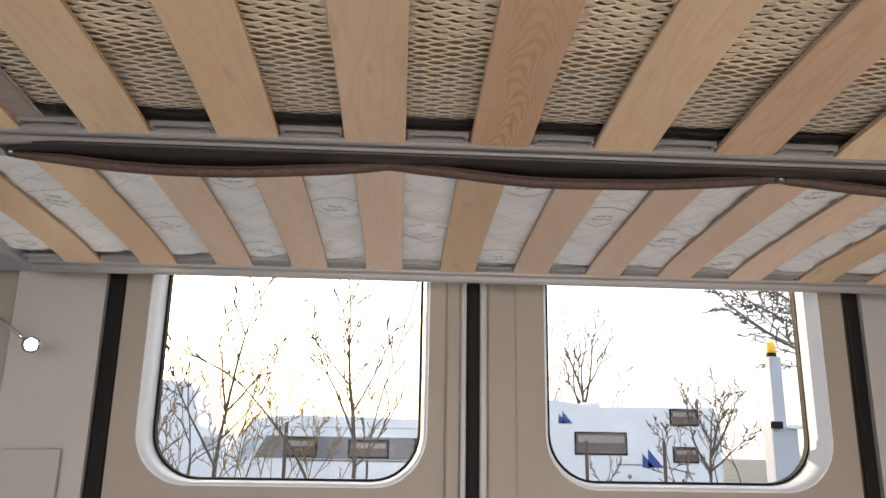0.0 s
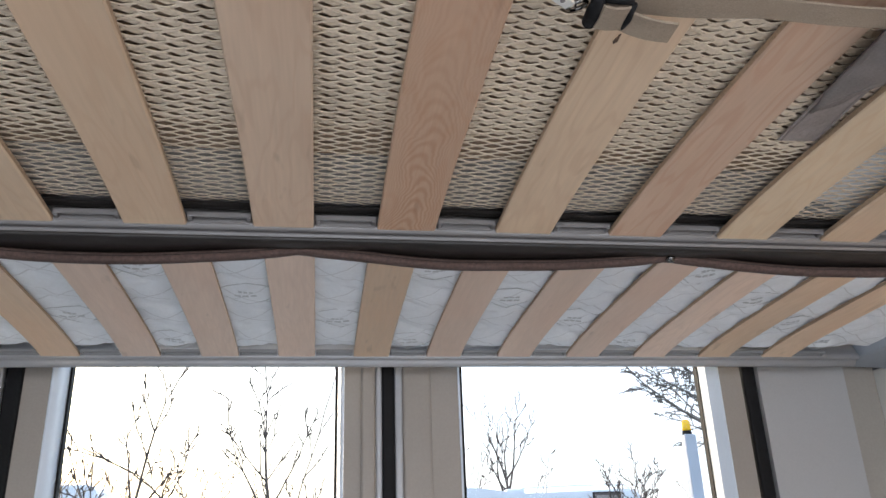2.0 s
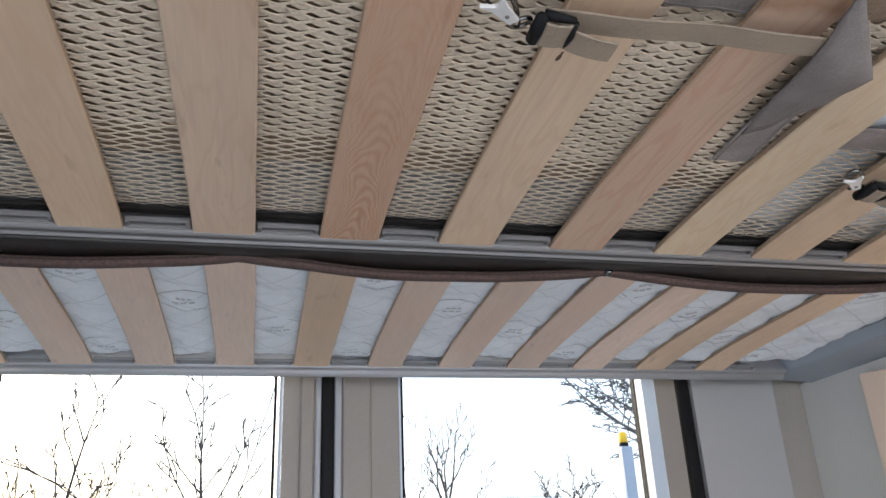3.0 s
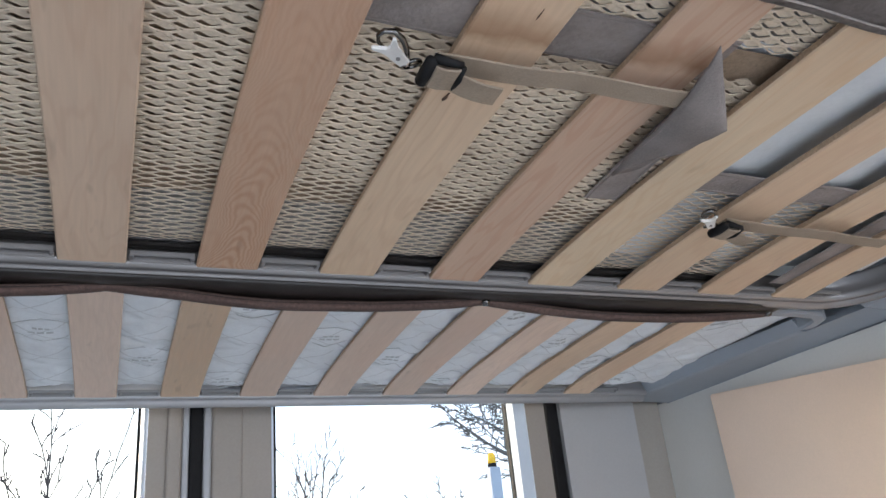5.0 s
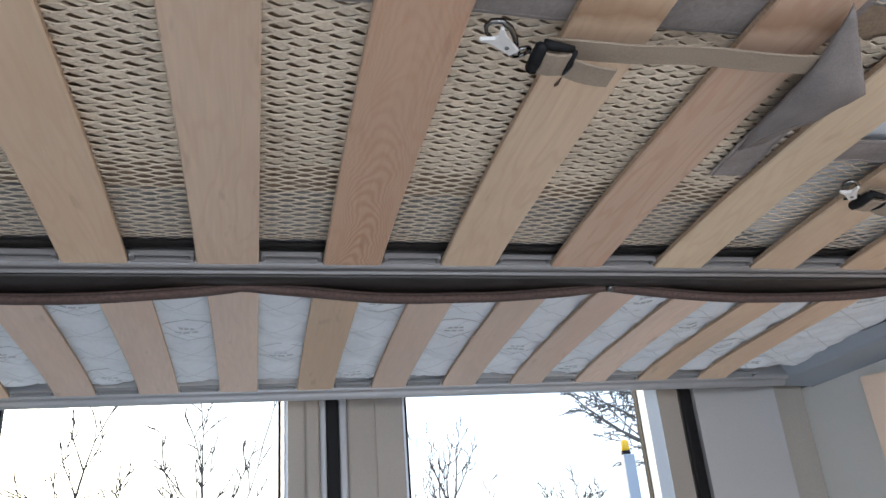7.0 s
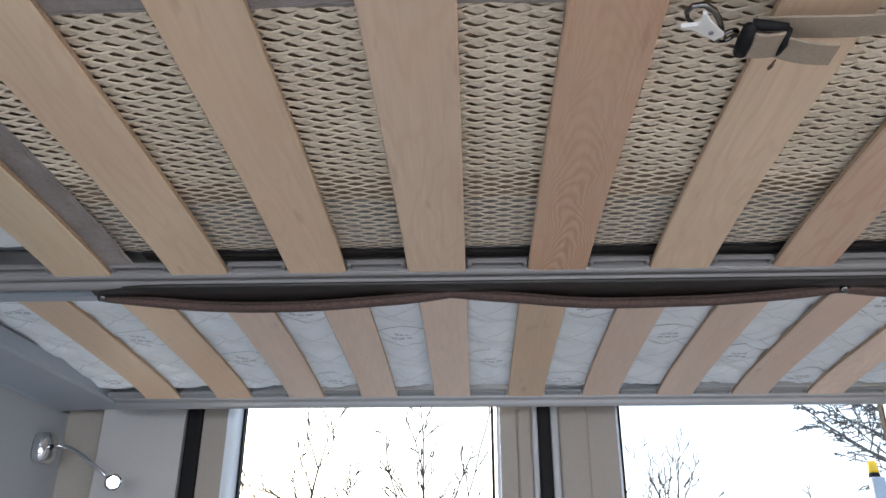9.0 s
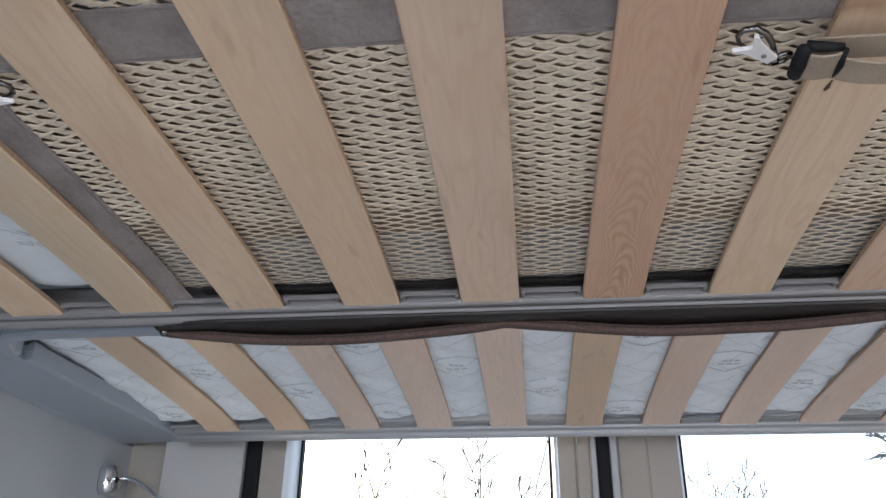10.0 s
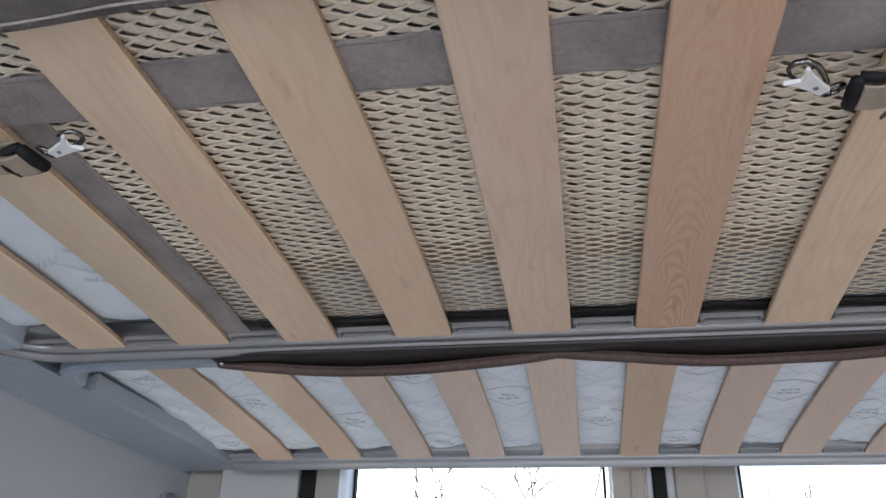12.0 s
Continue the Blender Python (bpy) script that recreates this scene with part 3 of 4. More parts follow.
def side_beam(number, s, near, far):
    """Side moulding at the bed ends, lofted from a near to a far section of (x, z): inner top, crease, wall."""
    m = thing("trim_beam_%d" % number, "grey moulded support rail along the side wall", "support rail", kind="structure")

    def section(y, top, crease, wall):
        return [(top[0], y, top[1]), (crease[0] - s * 0.004, y, crease[1] + 0.003), (crease[0] + s * 0.004, y, crease[1]), (wall[0] - s * 0.01, y, wall[1] + 0.002), (wall[0] - s * 0.003, y, wall[1] - 0.001), (wall[0], y, wall[1] + 0.004), (wall[0], y, top[1] - 0.004), (top[0] + s * 0.012, y, top[1] - 0.004), (top[0] + s * 0.004, y, top[1])]

    def between(y):
        f = (y - 0.9) / 0.65
        return [tuple(a + (b2 - a) * f for a, b2 in zip(p, q)) for p, q in zip(near, far)]

    if s < 0:
        part("bracket", box(-0.9205, -0.766, -0.1, 0.832, 1.342, 1.392, 0.006), BEAM, m)
    part("rear_moulding", loft([section(y, *between(y)) for y in (1.035, 1.56)]), BEAM, m)
    part("front_moulding", loft([section(y, *between(y)) for y in (-0.1, 0.905)]), BEAM, m)
    low = []
    for y in (0.906, 1.034):
        t, c, w = between(y)
        low.append([(c[0] + s * 0.004, y, c[1]), (w[0], y, w[1]), (w[0], y, 1.40), (w[0] - s * 0.03, y, 1.40), (c[0] + s * 0.012, y, c[1] + 0.012)])
    part("notch_moulding", loft(low), BEAM, m)
    return m


side_beam(1, -1, ((-0.802, 1.382), (-0.806, 1.355), (-0.9205, 1.348)), ((-0.785, 1.379), (-0.789, 1.352), (-0.9205, 1.347)))
side_beam(2, 1, ((1.012, 1.383), (1.03, 1.360), (1.127, 1.354)), ((0.990, 1.376), (1.008, 1.352), (1.127, 1.346)))


def cream_panel():
    """Cream board standing against the side wall, its top edge sloping towards the front."""
    prof = [(1.36, 0.3), (1.388, 1.327), (0.9, 1.282), (-0.7, 1.13), (-0.7, 0.3)]
    bm = loft([[(1.098, y, z) for y, z in prof], [(1.116, y, z) for y, z in prof]])
    bmesh.ops.bevel(bm, geom=bm.edges[:], offset=0.003, segments=2, affect="EDGES")
    board = mesh_object("side_board", bm, PANEL)
    tagged(board, "cream peach laminate board against the side wall", "board")


cream_panel()
tagged(mesh_object("service_flap", box(-0.829, -0.711, 1.562, 1.572, 0.72, 1.024, 0.003), TRIM_PALE), "pale flap in the corner pillar trim", "flap", kind="structure")


# ---- outside ----
tagged(mesh_object("ground", box(-400, 400, -400, 900, -0.9, -0.65), GRASS), "winter grass and gravel of a camping ground", "ground", kind="structure")


# ---- spacer mesh, tapes, straps ----
PX, PY = 0.0284, 0.0117


def spacer_mesh(label, x0, x1, y0, y1, back, turn=0.70, tongue=True, wide=0.0, pale=()):
    """Knitted spacer mesh: a sheet of lozenge cells with lens-shaped holes; a second knit layer shows as a tongue in each.

    Past the line y = turn the mat is stretched flat against the mattress and only its open net is left."""
    n = 12
    verts, faces = [], []
    lens, rim, small = [], [], []
    for k in range(n):
        a = 2 * math.pi * k / n
        c, s = math.cos(a), math.sin(a)
        t = 1 / (abs(c) + abs(s))
        rim.append((PX / 2 * c * t, PY / 2 * s * t))
        lens.append((0.46 * rim[-1][0] + 0.150 * PX * c, 0.46 * rim[-1][1] + 0.135 * PY * s))
        small.append((0.34 * rim[-1][0] + (0.16 + wide) * PX * c, 0.34 * rim[-1][1] + (0.185 + wide) * PY * s))
    rows = int((y1 - y0) / (PY / 2))
    cols = int((x1 - x0) / PX)
    for j in range(rows):
        for i in range(cols):
            cx, cy = x0 + (i + 0.5 + 0.5 * (j % 2)) * PX, y0 + (j + 0.5) * PY / 2
            wx, wy = 0.0014 * noise.noise((cx * 40, cy * 40, 0)), 0.0008 * noise.noise((cx * 40, cy * 40, 9))
            grow = 1 + 0.10 * noise.noise((cx * 60, cy * 60, 3))
            line = turn + 0.015 * noise.noise((cx * 8, 2, 6))
            far = min(max((cy - line + 0.03) / 0.05, 0), 1)
            deep = 0.0012 * (1 - 0.4 * far)
            hole = [(a[0] + (b[0] - a[0]) * far, a[1] + (b[1] - a[1]) * far) for a, b in zip(small, lens)]
            z = BED + 0.0105 + lift(cy, 0, 0.86, CAMBER) + 0.002 * noise.noise((cx * 12, cy * 12, 5)) * (1 - far) + 0.004 * far + max(0, cy - 0.815) * 0.3
            base = len(verts)
            for x, y in rim:
                verts.append((cx + x, cy + y, z + 0.0004))
            for x, y in hole:
                verts.append((cx + wx + x * grow, cy + wy + y * grow, z))
            for x, y in hole:
                verts.append((cx + wx + x * grow * 1.03, cy + wy + y * grow * 1.03, z + deep))
            if tongue and cy < line - 0.02 - 0.012 * noise.noise((cx * 90, cy * 90, 4)):
                under = 0.0021 + 0.0009 * noise.noise((cx * 35, cy * 35, 12))
                ox, oy = PX * (0.085 + 0.04 * noise.noise((cx * 25, cy * 25, 15))), -PY * (0.02 + 0.08 * noise.noise((cx * 30, cy * 30, 18)))
                m = len(verts)
                for x, y in hole:
                    verts.append((cx + wx + ox + x * 0.98, cy + wy + oy + y * 1.02, z + under + (0.0010 if x < 0 else 0)))
                faces.append(tuple(range(m, m + n)))
            for k in range(n):
                q = (k + 1) % n
                faces.append((base + k, base + q, base + n + q, base + n + k))
                faces.append((base + n + k, base + n + q, base + 2 * n + q, base + 2 * n + k))
    me = bpy.data.meshes.new("net")
    me.from_pydata(verts, [], faces)
    me.materials.append(MESH)
    me.polygons.foreach_set("use_smooth", [True] * len(me.polygons))
    mat = thing("mesh_mat", label, "mesh mat", "ventilating mats under the mattress")
    new("net", me).parent = mat
    if back > y0:
        low = []
        for y in np.linspace(y0 - 0.03, back, 24):
            z = BED + 0.0170 + lift(y, 0, 0.86, CAMBER)
            low.append([(x, y, z + 0.001 * noise.noise((x * 20, y * 20, 8))) for x in np.linspace(x0, x1, 40)])
        part("backing", loft(low, closed_ring=False), BACKING, mat, "dense brownish knitted backing", True)
    # added grey sheet; its colour stands for the mattress in shade behind the holes
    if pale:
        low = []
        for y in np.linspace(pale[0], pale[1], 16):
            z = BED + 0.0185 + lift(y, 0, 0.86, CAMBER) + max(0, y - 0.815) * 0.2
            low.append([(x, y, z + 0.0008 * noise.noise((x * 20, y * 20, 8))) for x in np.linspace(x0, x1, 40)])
        part("scrim", loft(low, closed_ring=False), HOLE_SHADE, mat, "grey sheet standing for the shade behind the net", True)
    return mat


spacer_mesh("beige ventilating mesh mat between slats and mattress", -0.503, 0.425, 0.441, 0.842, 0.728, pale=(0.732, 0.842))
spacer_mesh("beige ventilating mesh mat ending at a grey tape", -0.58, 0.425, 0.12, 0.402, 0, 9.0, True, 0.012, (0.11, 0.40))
spacer_mesh("small beige mesh mat beside the bare mattress", 0.385, 0.75, 0.612, 0.842, 0, 0.0, False)


def tape(name, label, pts, width, up, mat=TAPE, thick=0.0016, category="tape", wave=0.0006):
    """A flat textile strip along a line of points, laid flat, with a slight ripple."""
    pts = [Vector(p) for p in pts]
    fine = []
    for a, b in zip(pts, pts[1:]):
        m = max(2, int((b - a).length / 0.012))
        fine += [a.lerp(b, k / m) for k in range(m)]
    fine.append(pts[-1])
    up = Vector(up)
    rings = []
    for i, p in enumerate(fine):
        d = (fine[min(i + 1, len(fine) - 1)] - fine[max(i - 1, 0)]).normalized()
        side = up.cross(d).normalized()
        u = d.cross(side)
        p = p + u * (wave * 3 * noise.noise((p.x * 30, p.y * 30, 2)))
        e = width / 2 * (1 + 0.03 * noise.noise((p.x * 50, p.y * 50, 7)))
        rings.append([p + side * a + u * b for a, b in ((-e, 0), (-e + 0.001, -thick / 2), (-e / 3, -thick / 2), (e / 3, -thick / 2), (e - 0.001, -thick / 2), (e, 0), (e - 0.001, thick / 2), (-e + 0.001, thick / 2))])
    t = thing(name, label, category, "grey binding tapes")
    part("band", loft(rings), mat, t, "grey brushed textile band")
    for k in (1, 4):
        line = [r[k] + (r[3] - r[2]).normalized() * (0.003 if k == 1 else -0.003) - Vector((0, 0, 0.0002)) for r in rings]
        part("stitching", tube(line, 0.0006, 4), mat, t)
    return t


def on_slats(x, y, h=0.0095):
    return (x, y, BED + h + lift(y, 0, 0.86, CAMBER))


tape("binding_tape", "grey binding tape along the mesh mat edge", [on_slats(x, 0.4205 + 0.0015 * math.sin(x * 9)) for x in np.arange(-0.60, 0.34, 0.04)], 0.052, (0, 0, 1))
tape("binding_tape", "grey side tape of the mesh mat", [on_slats(-0.503, y, 0.0095) for y in np.arange(0.43, 0.86, 0.03)], 0.046, (0, 0, 1))
tape("binding_tape", "grey side tape beside the folded corner", [on_slats(0.353 - (0.64 - y) * 0.06, y, 0.0085) for y in np.arange(0.47, 0.66, 0.03)], 0.040, (0, 0, 1))
tape("binding_tape", "short grey tape at the small mesh mat", [on_slats(x, 0.596, 0.0095) for x in np.arange(0.385, 0.93, 0.04)], 0.040, (0, 0, 1))
tape("binding_tape", "grey side tape by the frame end", [on_slats(0.782 + 0.04 * (y - 0.62), y, 0.0095) for y in np.arange(0.62, 0.85, 0.03)], 0.068, (0, 0, 1))


# strip added so the cavity between mat and rail is as black as its shade
tape("binding_tape", "dark strip standing for the shaded cavity at the mat end", [(x, 0.848, BED + 0.019 + 0.001 * math.sin(x * 23)) for x in np.arange(-0.47, 0.72, 0.04)], 0.018, (0, 0, 1), SHADE_AND_STITCH)


def fabric_flap():
    """Grey felt cloth under the slats, hemmed along its rear edge."""
    nx, ny = 90, 10
    bm = bmesh.new()
    g = []
    for i in range(nx + 1):
        row = []
        for j in range(ny + 1):
            x, y = -0.60 + 1.3 * i / nx, 0.08 + 0.258 * j / ny + 0.004 * math.sin(i * 0.21)
            z = BED - 0.006 - 0.004 * math.sin(j / ny * 3.0) + lift(y, 0, 0.86, CAMBER) + 0.003 * noise.noise((x * 14, y * 14, 1))
            row.append(bm.verts.new((x, y, z)))
        g.append(row)
    for i in range(nx):
        for j in range(ny):
            bm.faces.new((g[i][j], g[i + 1][j], g[i + 1][j + 1], g[i][j + 1]))
    bmesh.ops.solidify(bm, geom=bm.faces[:], thickness=0.002)
    c = thing("cloth_flap", "grey cloth flap hanging flat under the slats", "cloth")
    part("cloth", bm, TAPE, c, "grey brushed cloth", True)
    hem = [(-0.60 + 1.3 * i / nx, 0.330 + 0.004 * math.sin(i * 0.21), BED - 0.0085 + lift(0.33, 0, 0.86, CAMBER) + 0.003 * noise.noise(((-0.60 + 1.3 * i / nx) * 14, 4.62, 1))) for i in range(nx + 1)]
    part("hem_seam", tube(hem, 0.0012, 5), TAPE, c)


fabric_flap()


def folded_corner():
    """The mat's tape corner folded back below the slats, where the strap is sewn on."""
    z = BED - 0.004
    outline = [(0.288, 0.388, z + 0.010), (0.320, 0.425, z + 0.002), (0.358, 0.468, z - 0.003), (0.352, 0.482, z - 0.004), (0.345, 0.510, z), (0.335, 0.555, z + 0.008), (0.322, 0.583, z + 0.012), (0.312, 0.545, z + 0.010), (0.305, 0.490, z + 0.004), (0.298, 0.452, z + 0.002), (0.294, 0.425, z + 0.004)]
    bm = bmesh.new()
    mid = bm.verts.new((0.322, 0.465, z - 0.005))
    vs = [bm.verts.new(p) for p in outline]
    for i in range(len(vs)):
        bm.faces.new((mid, vs[i], vs[(i + 1) % len(vs)]))
    bmesh.ops.subdivide_edges(bm, edges=bm.edges[:], cuts=3, use_grid_fill=True)
    for v in bm.verts:
        v.co.z += 0.003 * noise.noise((v.co.x * 40, v.co.y * 40, 2))
    bmesh.ops.solidify(bm, geom=bm.faces[:], thickness=0.0025)
    f = thing("folded_tape_corner", "grey tape corner folded over the strap end", "tape")
    part("flap", bm, TAPE_REAR, f, "grey brushed reverse side", True)
    for a, b in ((0, 2), (4, 6), (7, 8)):
        p, q = Vector(outline[a]), Vector(outline[b])
        mid = Vector((0.322, 0.465, z - 0.005))
        pts = [(p.lerp(q, k / 8)).lerp(mid, 0.12) - Vector((0, 0, 0.0022)) for k in range(9)]
        part("stitching", tube(pts, 0.0006, 4), TAPE, f)


folded_corner()


def strap_with_clip(origin, angle, length, tail=0.055, swing=0.0):
    """Tan webbing strap with a black slider and a nickel trigger snap; runs along its own x from the clip."""
    e = thing("strap", "tan webbing strap with black slider and nickel snap hook", "strap", "mat straps")
    e.matrix_world = pose(*origin, 0, 0, angle)

    def web(name, pts, width):
        rings = []
        pts = [Vector(p) for p in pts]
        for i, p in enumerate(pts):
            d = (pts[min(i + 1, len(pts) - 1)] - pts[max(i - 1, 0)]).normalized()
            side = Vector((0, 1, 0))
            u = d.cross(side)
            rings.append([p + side * a * width / 2 + u * b for a, b in ((-1, 0), (-0.9, -0.0009), (0.9, -0.0009), (1, 0), (0.9, 0.0009), (-0.9, 0.0009))])
        return part(name, loft(rings), WEB, e)

    n = 16
    web("webbing", [(0.052 + (length - 0.052) * k / n, 0.0012 * math.sin(k * 0.5), 0.004 + 0.0006 * math.sin(k * 0.9)) for k in range(n + 1)], 0.022)
    web("webbing_tail", [(0.055 + tail * k / 6, 0.012 * (k / 6), -0.005 - 0.004 * math.sin(k / 6 * 3) - 0.004 * (k / 6)) for k in range(7)], 0.022)
    # black slider: a rounded frame with a thick bar at the clip end and a thin one behind, webbing looped over it
    bm = tube([(0.046, -0.0150, -0.003), (0.045, -0.0135, -0.005), (0.0445, 0, -0.006), (0.045, 0.0135, -0.005), (0.046, 0.0150, -0.003)], [0.0035, 0.0055, 0.006, 0.0055, 0.0035], 12)
    for s in (-1, 1):
        tube([(0.046, 0.0142 * s, -0.003), (0.054, 0.0150 * s, -0.005), (0.063, 0.0148 * s, -0.006), (0.070, 0.0140 * s, -0.006)], [0.0042, 0.0040, 0.0034, 0.0028], 10, bm)
    tube([(0.0705, -0.0140, -0.008), (0.071, 0, -0.0105), (0.0705, 0.0140, -0.008)], 0.0026, 10, bm)
    bm.transform(Matrix.Translation((0.058, 0, -0.004)) @ Matrix.Scale(0.88, 4) @ Matrix.Translation((-0.058, 0, 0.004)))
    part("slider", bm, BLACK, e, "black plastic strap slider", True)
    web("webbing_loop", [(0.0475, 0, -0.006), (0.050, 0, -0.0098), (0.057, 0, -0.0108), (0.064, 0, -0.0102), (0.070, 0, -0.0075)], 0.024)
    # the snap hangs at an angle from the slider
    turn = Matrix.Translation((0.036, 0, 0)) @ Matrix.Rotation(math.radians(swing), 4, "Z") @ Matrix.Diagonal((0.78, 0.80, 1, 1)) @ Matrix.Translation((-0.036, 0, 0))
    bm = tube([(0.034 + 0.009 * math.cos(a), 0.0085 * math.sin(a), -0.002 + 0.003 * math.cos(a)) for a in np.linspace(0, 2 * math.pi, 19)], 0.0017, 8)
    bm.transform(turn)
    part("swivel_ring", bm, CLIP_DARK, e, "nickel ring", True)
    bm = tube([(0.028, 0, -0.004), (0.023, 0, -0.004), (0.020, 0, -0.004)], [0.0035, 0.0042, 0.003], 10)
    bm.transform(turn)
    part("swivel", bm, NICKEL, e, "", True)
    # snap: flat body with a rivet, two splayed trigger prongs, and a dark hook that closes behind them
    prof = [(0.0215, -0.0048), (0.0215, 0.0048), (0.008, 0.0058), (-0.002, 0.0062), (-0.0125, 0.0125), (-0.0140, 0.0105), (-0.0045, 0.0020), (-0.0045, -0.0020), (-0.0130, -0.0085), (-0.0115, -0.0108), (-0.001, -0.0062), (0.008, -0.0058)]
    bm = loft([[(x, y, -0.0092) for x, y in prof], [(x, y, -0.0062) for x, y in prof]])
    bmesh.ops.bevel(bm, geom=bm.edges[:], offset=0.0006, segments=1, affect="EDGES")
    bm.transform(turn)
    lever = part("lever", bm, CLIP_PALE, e, "nickel trigger lever")
    bm = tube([(0.010, 0, -0.0100), (0.010, 0, -0.003)], [0.0020, 0.0024], 10)
    bm.transform(turn)
    part("rivet", bm, SPACER, lever)
    bm = tube([(0.022, -0.003, -0.003), (0.012, -0.0075, -0.002), (0.002, -0.0100, -0.001), (-0.009, -0.0085, 0), (-0.0145, -0.002, 0), (-0.0125, 0.005, 0), (-0.006, 0.0085, -0.001), (0.003, 0.0085, -0.001)], [0.0024, 0.0026, 0.0026, 0.0023, 0.0021, 0.0019, 0.0017, 0.0014], 10)
    bm.transform(turn)
    part("hook", bm, CLIP_DARK, e, "dark nickel hook", True)
    return e


strap_with_clip((0.033, 0.451, BED - 0.005), -1, 0.268, 0.05, 42)
strap_with_clip((0.450, 0.640, BED - 0.005), 3, 0.33, 0.05, 44)
strap_with_clip((-0.437, 0.440, BED - 0.005), 170, 0.17, 0.04, -14)


def knot(x, y, sx, sy):
    bm = bmesh.new()
    bmesh.ops.create_uvsphere(bm, u_segments=12, v_segments=6, radius=1)
    for v in bm.verts:
        v.co = Vector((x + v.co.x * sx * (1 + 0.4 * math.sin(v.co.y * 4)) - 0.4 * v.co.y * sx, y + v.co.y * sy, lift(y, 0, 0.86, CAMBER) + v.co.z * 0.0007))
    return bm


slats = [o for o in scene.objects if o.name.startswith("slat") and abs(o.location.x - PITCH) < 0.01 and o.parent.name == "bed_frame"]
KNOT = material("dark_knot", (0.10, 0.06, 0.04), 0.8, 0, (200, 0.3))
k1 = mesh_object("knot", knot(-0.017, 0.507, 0.0016, 0.0065), KNOT, slats[0], "dark wood knot")


k2 = mesh_object("knot", knot(0.009, 0.400, 0.0005, 0.006), KNOT, slats[0], "short dark crack")


RAIL_SHADE = material("rail_shade_band", (0.014, 0.011, 0.010), 0.4, 0, (200, 0.2), (10, 0.2), 0.15, 300)


def felt_trim():
    """Brown felt strip hung on the front rail of the rear bed, with a dark band painting the rail's shade; it sags
    between its fixings.
    """
    fix = [-0.542, -0.120, 0.331, 0.815]
    xs = np.linspace(fix[0], fix[-1], 140)
    rings, shade_band, seam = [], [], []
    for x in xs:
        i = max(k for k in range(3) if fix[k] <= x + 1e-9)
        f = (x - fix[i]) / (fix[i + 1] - fix[i])
        sag = 0.0165 * math.sin(math.pi * f) ** 0.85 + 0.0012 * noise.noise((x * 12, 0, 0))
        low = 1.3388 - sag
        ends = min(1, (x - fix[0]) / 0.07, (fix[-1] - x) / 0.07)
        wy = 0.003 * noise.noise((x * 9, 3, 0))
        thick = 0.010 * (0.35 + 0.65 * ends)
        rings.append([(x, 0.915, 1.385), (x, 0.914 + wy * 0.5, low + thick + 0.002), (x, 0.900 + wy, low + thick), (x, 0.8965 + wy, low + thick * 0.75), (x, 0.8975 + wy, low + thick * 0.5), (x, 0.8965 + wy, low + thick * 0.3), (x, 0.900 + wy, low), (x, 0.910 + wy, low), (x, 0.917, low + 0.008), (x, 0.919, 1.385)])
        seam.append((x, 0.8958 + wy, low + thick * 0.55))
        z1 = min(low + thick + 0.001, 1.3405)
        shade_band.append([(x, 0.8775 - 0.0095 * ends, 1.3430), (x, 0.879 - 0.0075 * ends, 1.3415 - 0.0022 * ends), (x, 0.890, (1.3405 + z1) / 2 - 0.0005), (x, 0.900 + wy, z1), (x, 0.904 + wy, z1 + 0.002), (x, 0.886, 1.352)])
    t = thing("felt_trim", "dark brown felt strip sagging along the bed rail", "trim")
    part("felt", loft(rings), FELT, t, "brown felt", True)
    # no real cloth: near-black skin for the shade and dark reflection under the rail
    part("binding", loft(shade_band), RAIL_SHADE, t, "dark band standing for the shade under the rail", True)
    part("stitching", tube(seam, 0.0005, 4), SHADE_AND_STITCH, t)
    for x, z in ((fix[0] + 0.006, 1.3375), (fix[2], 1.3368), (fix[3] - 0.006, 1.3375)):
        part("press_stud", tube([(x, 0.898, z - 0.002), (x, 0.898, z + 0.001), (x, 0.898, z + 0.005)], [0.004, 0.006, 0.006], 12), CLIP_DARK, t, "small metal press stud", True)


felt_trim()


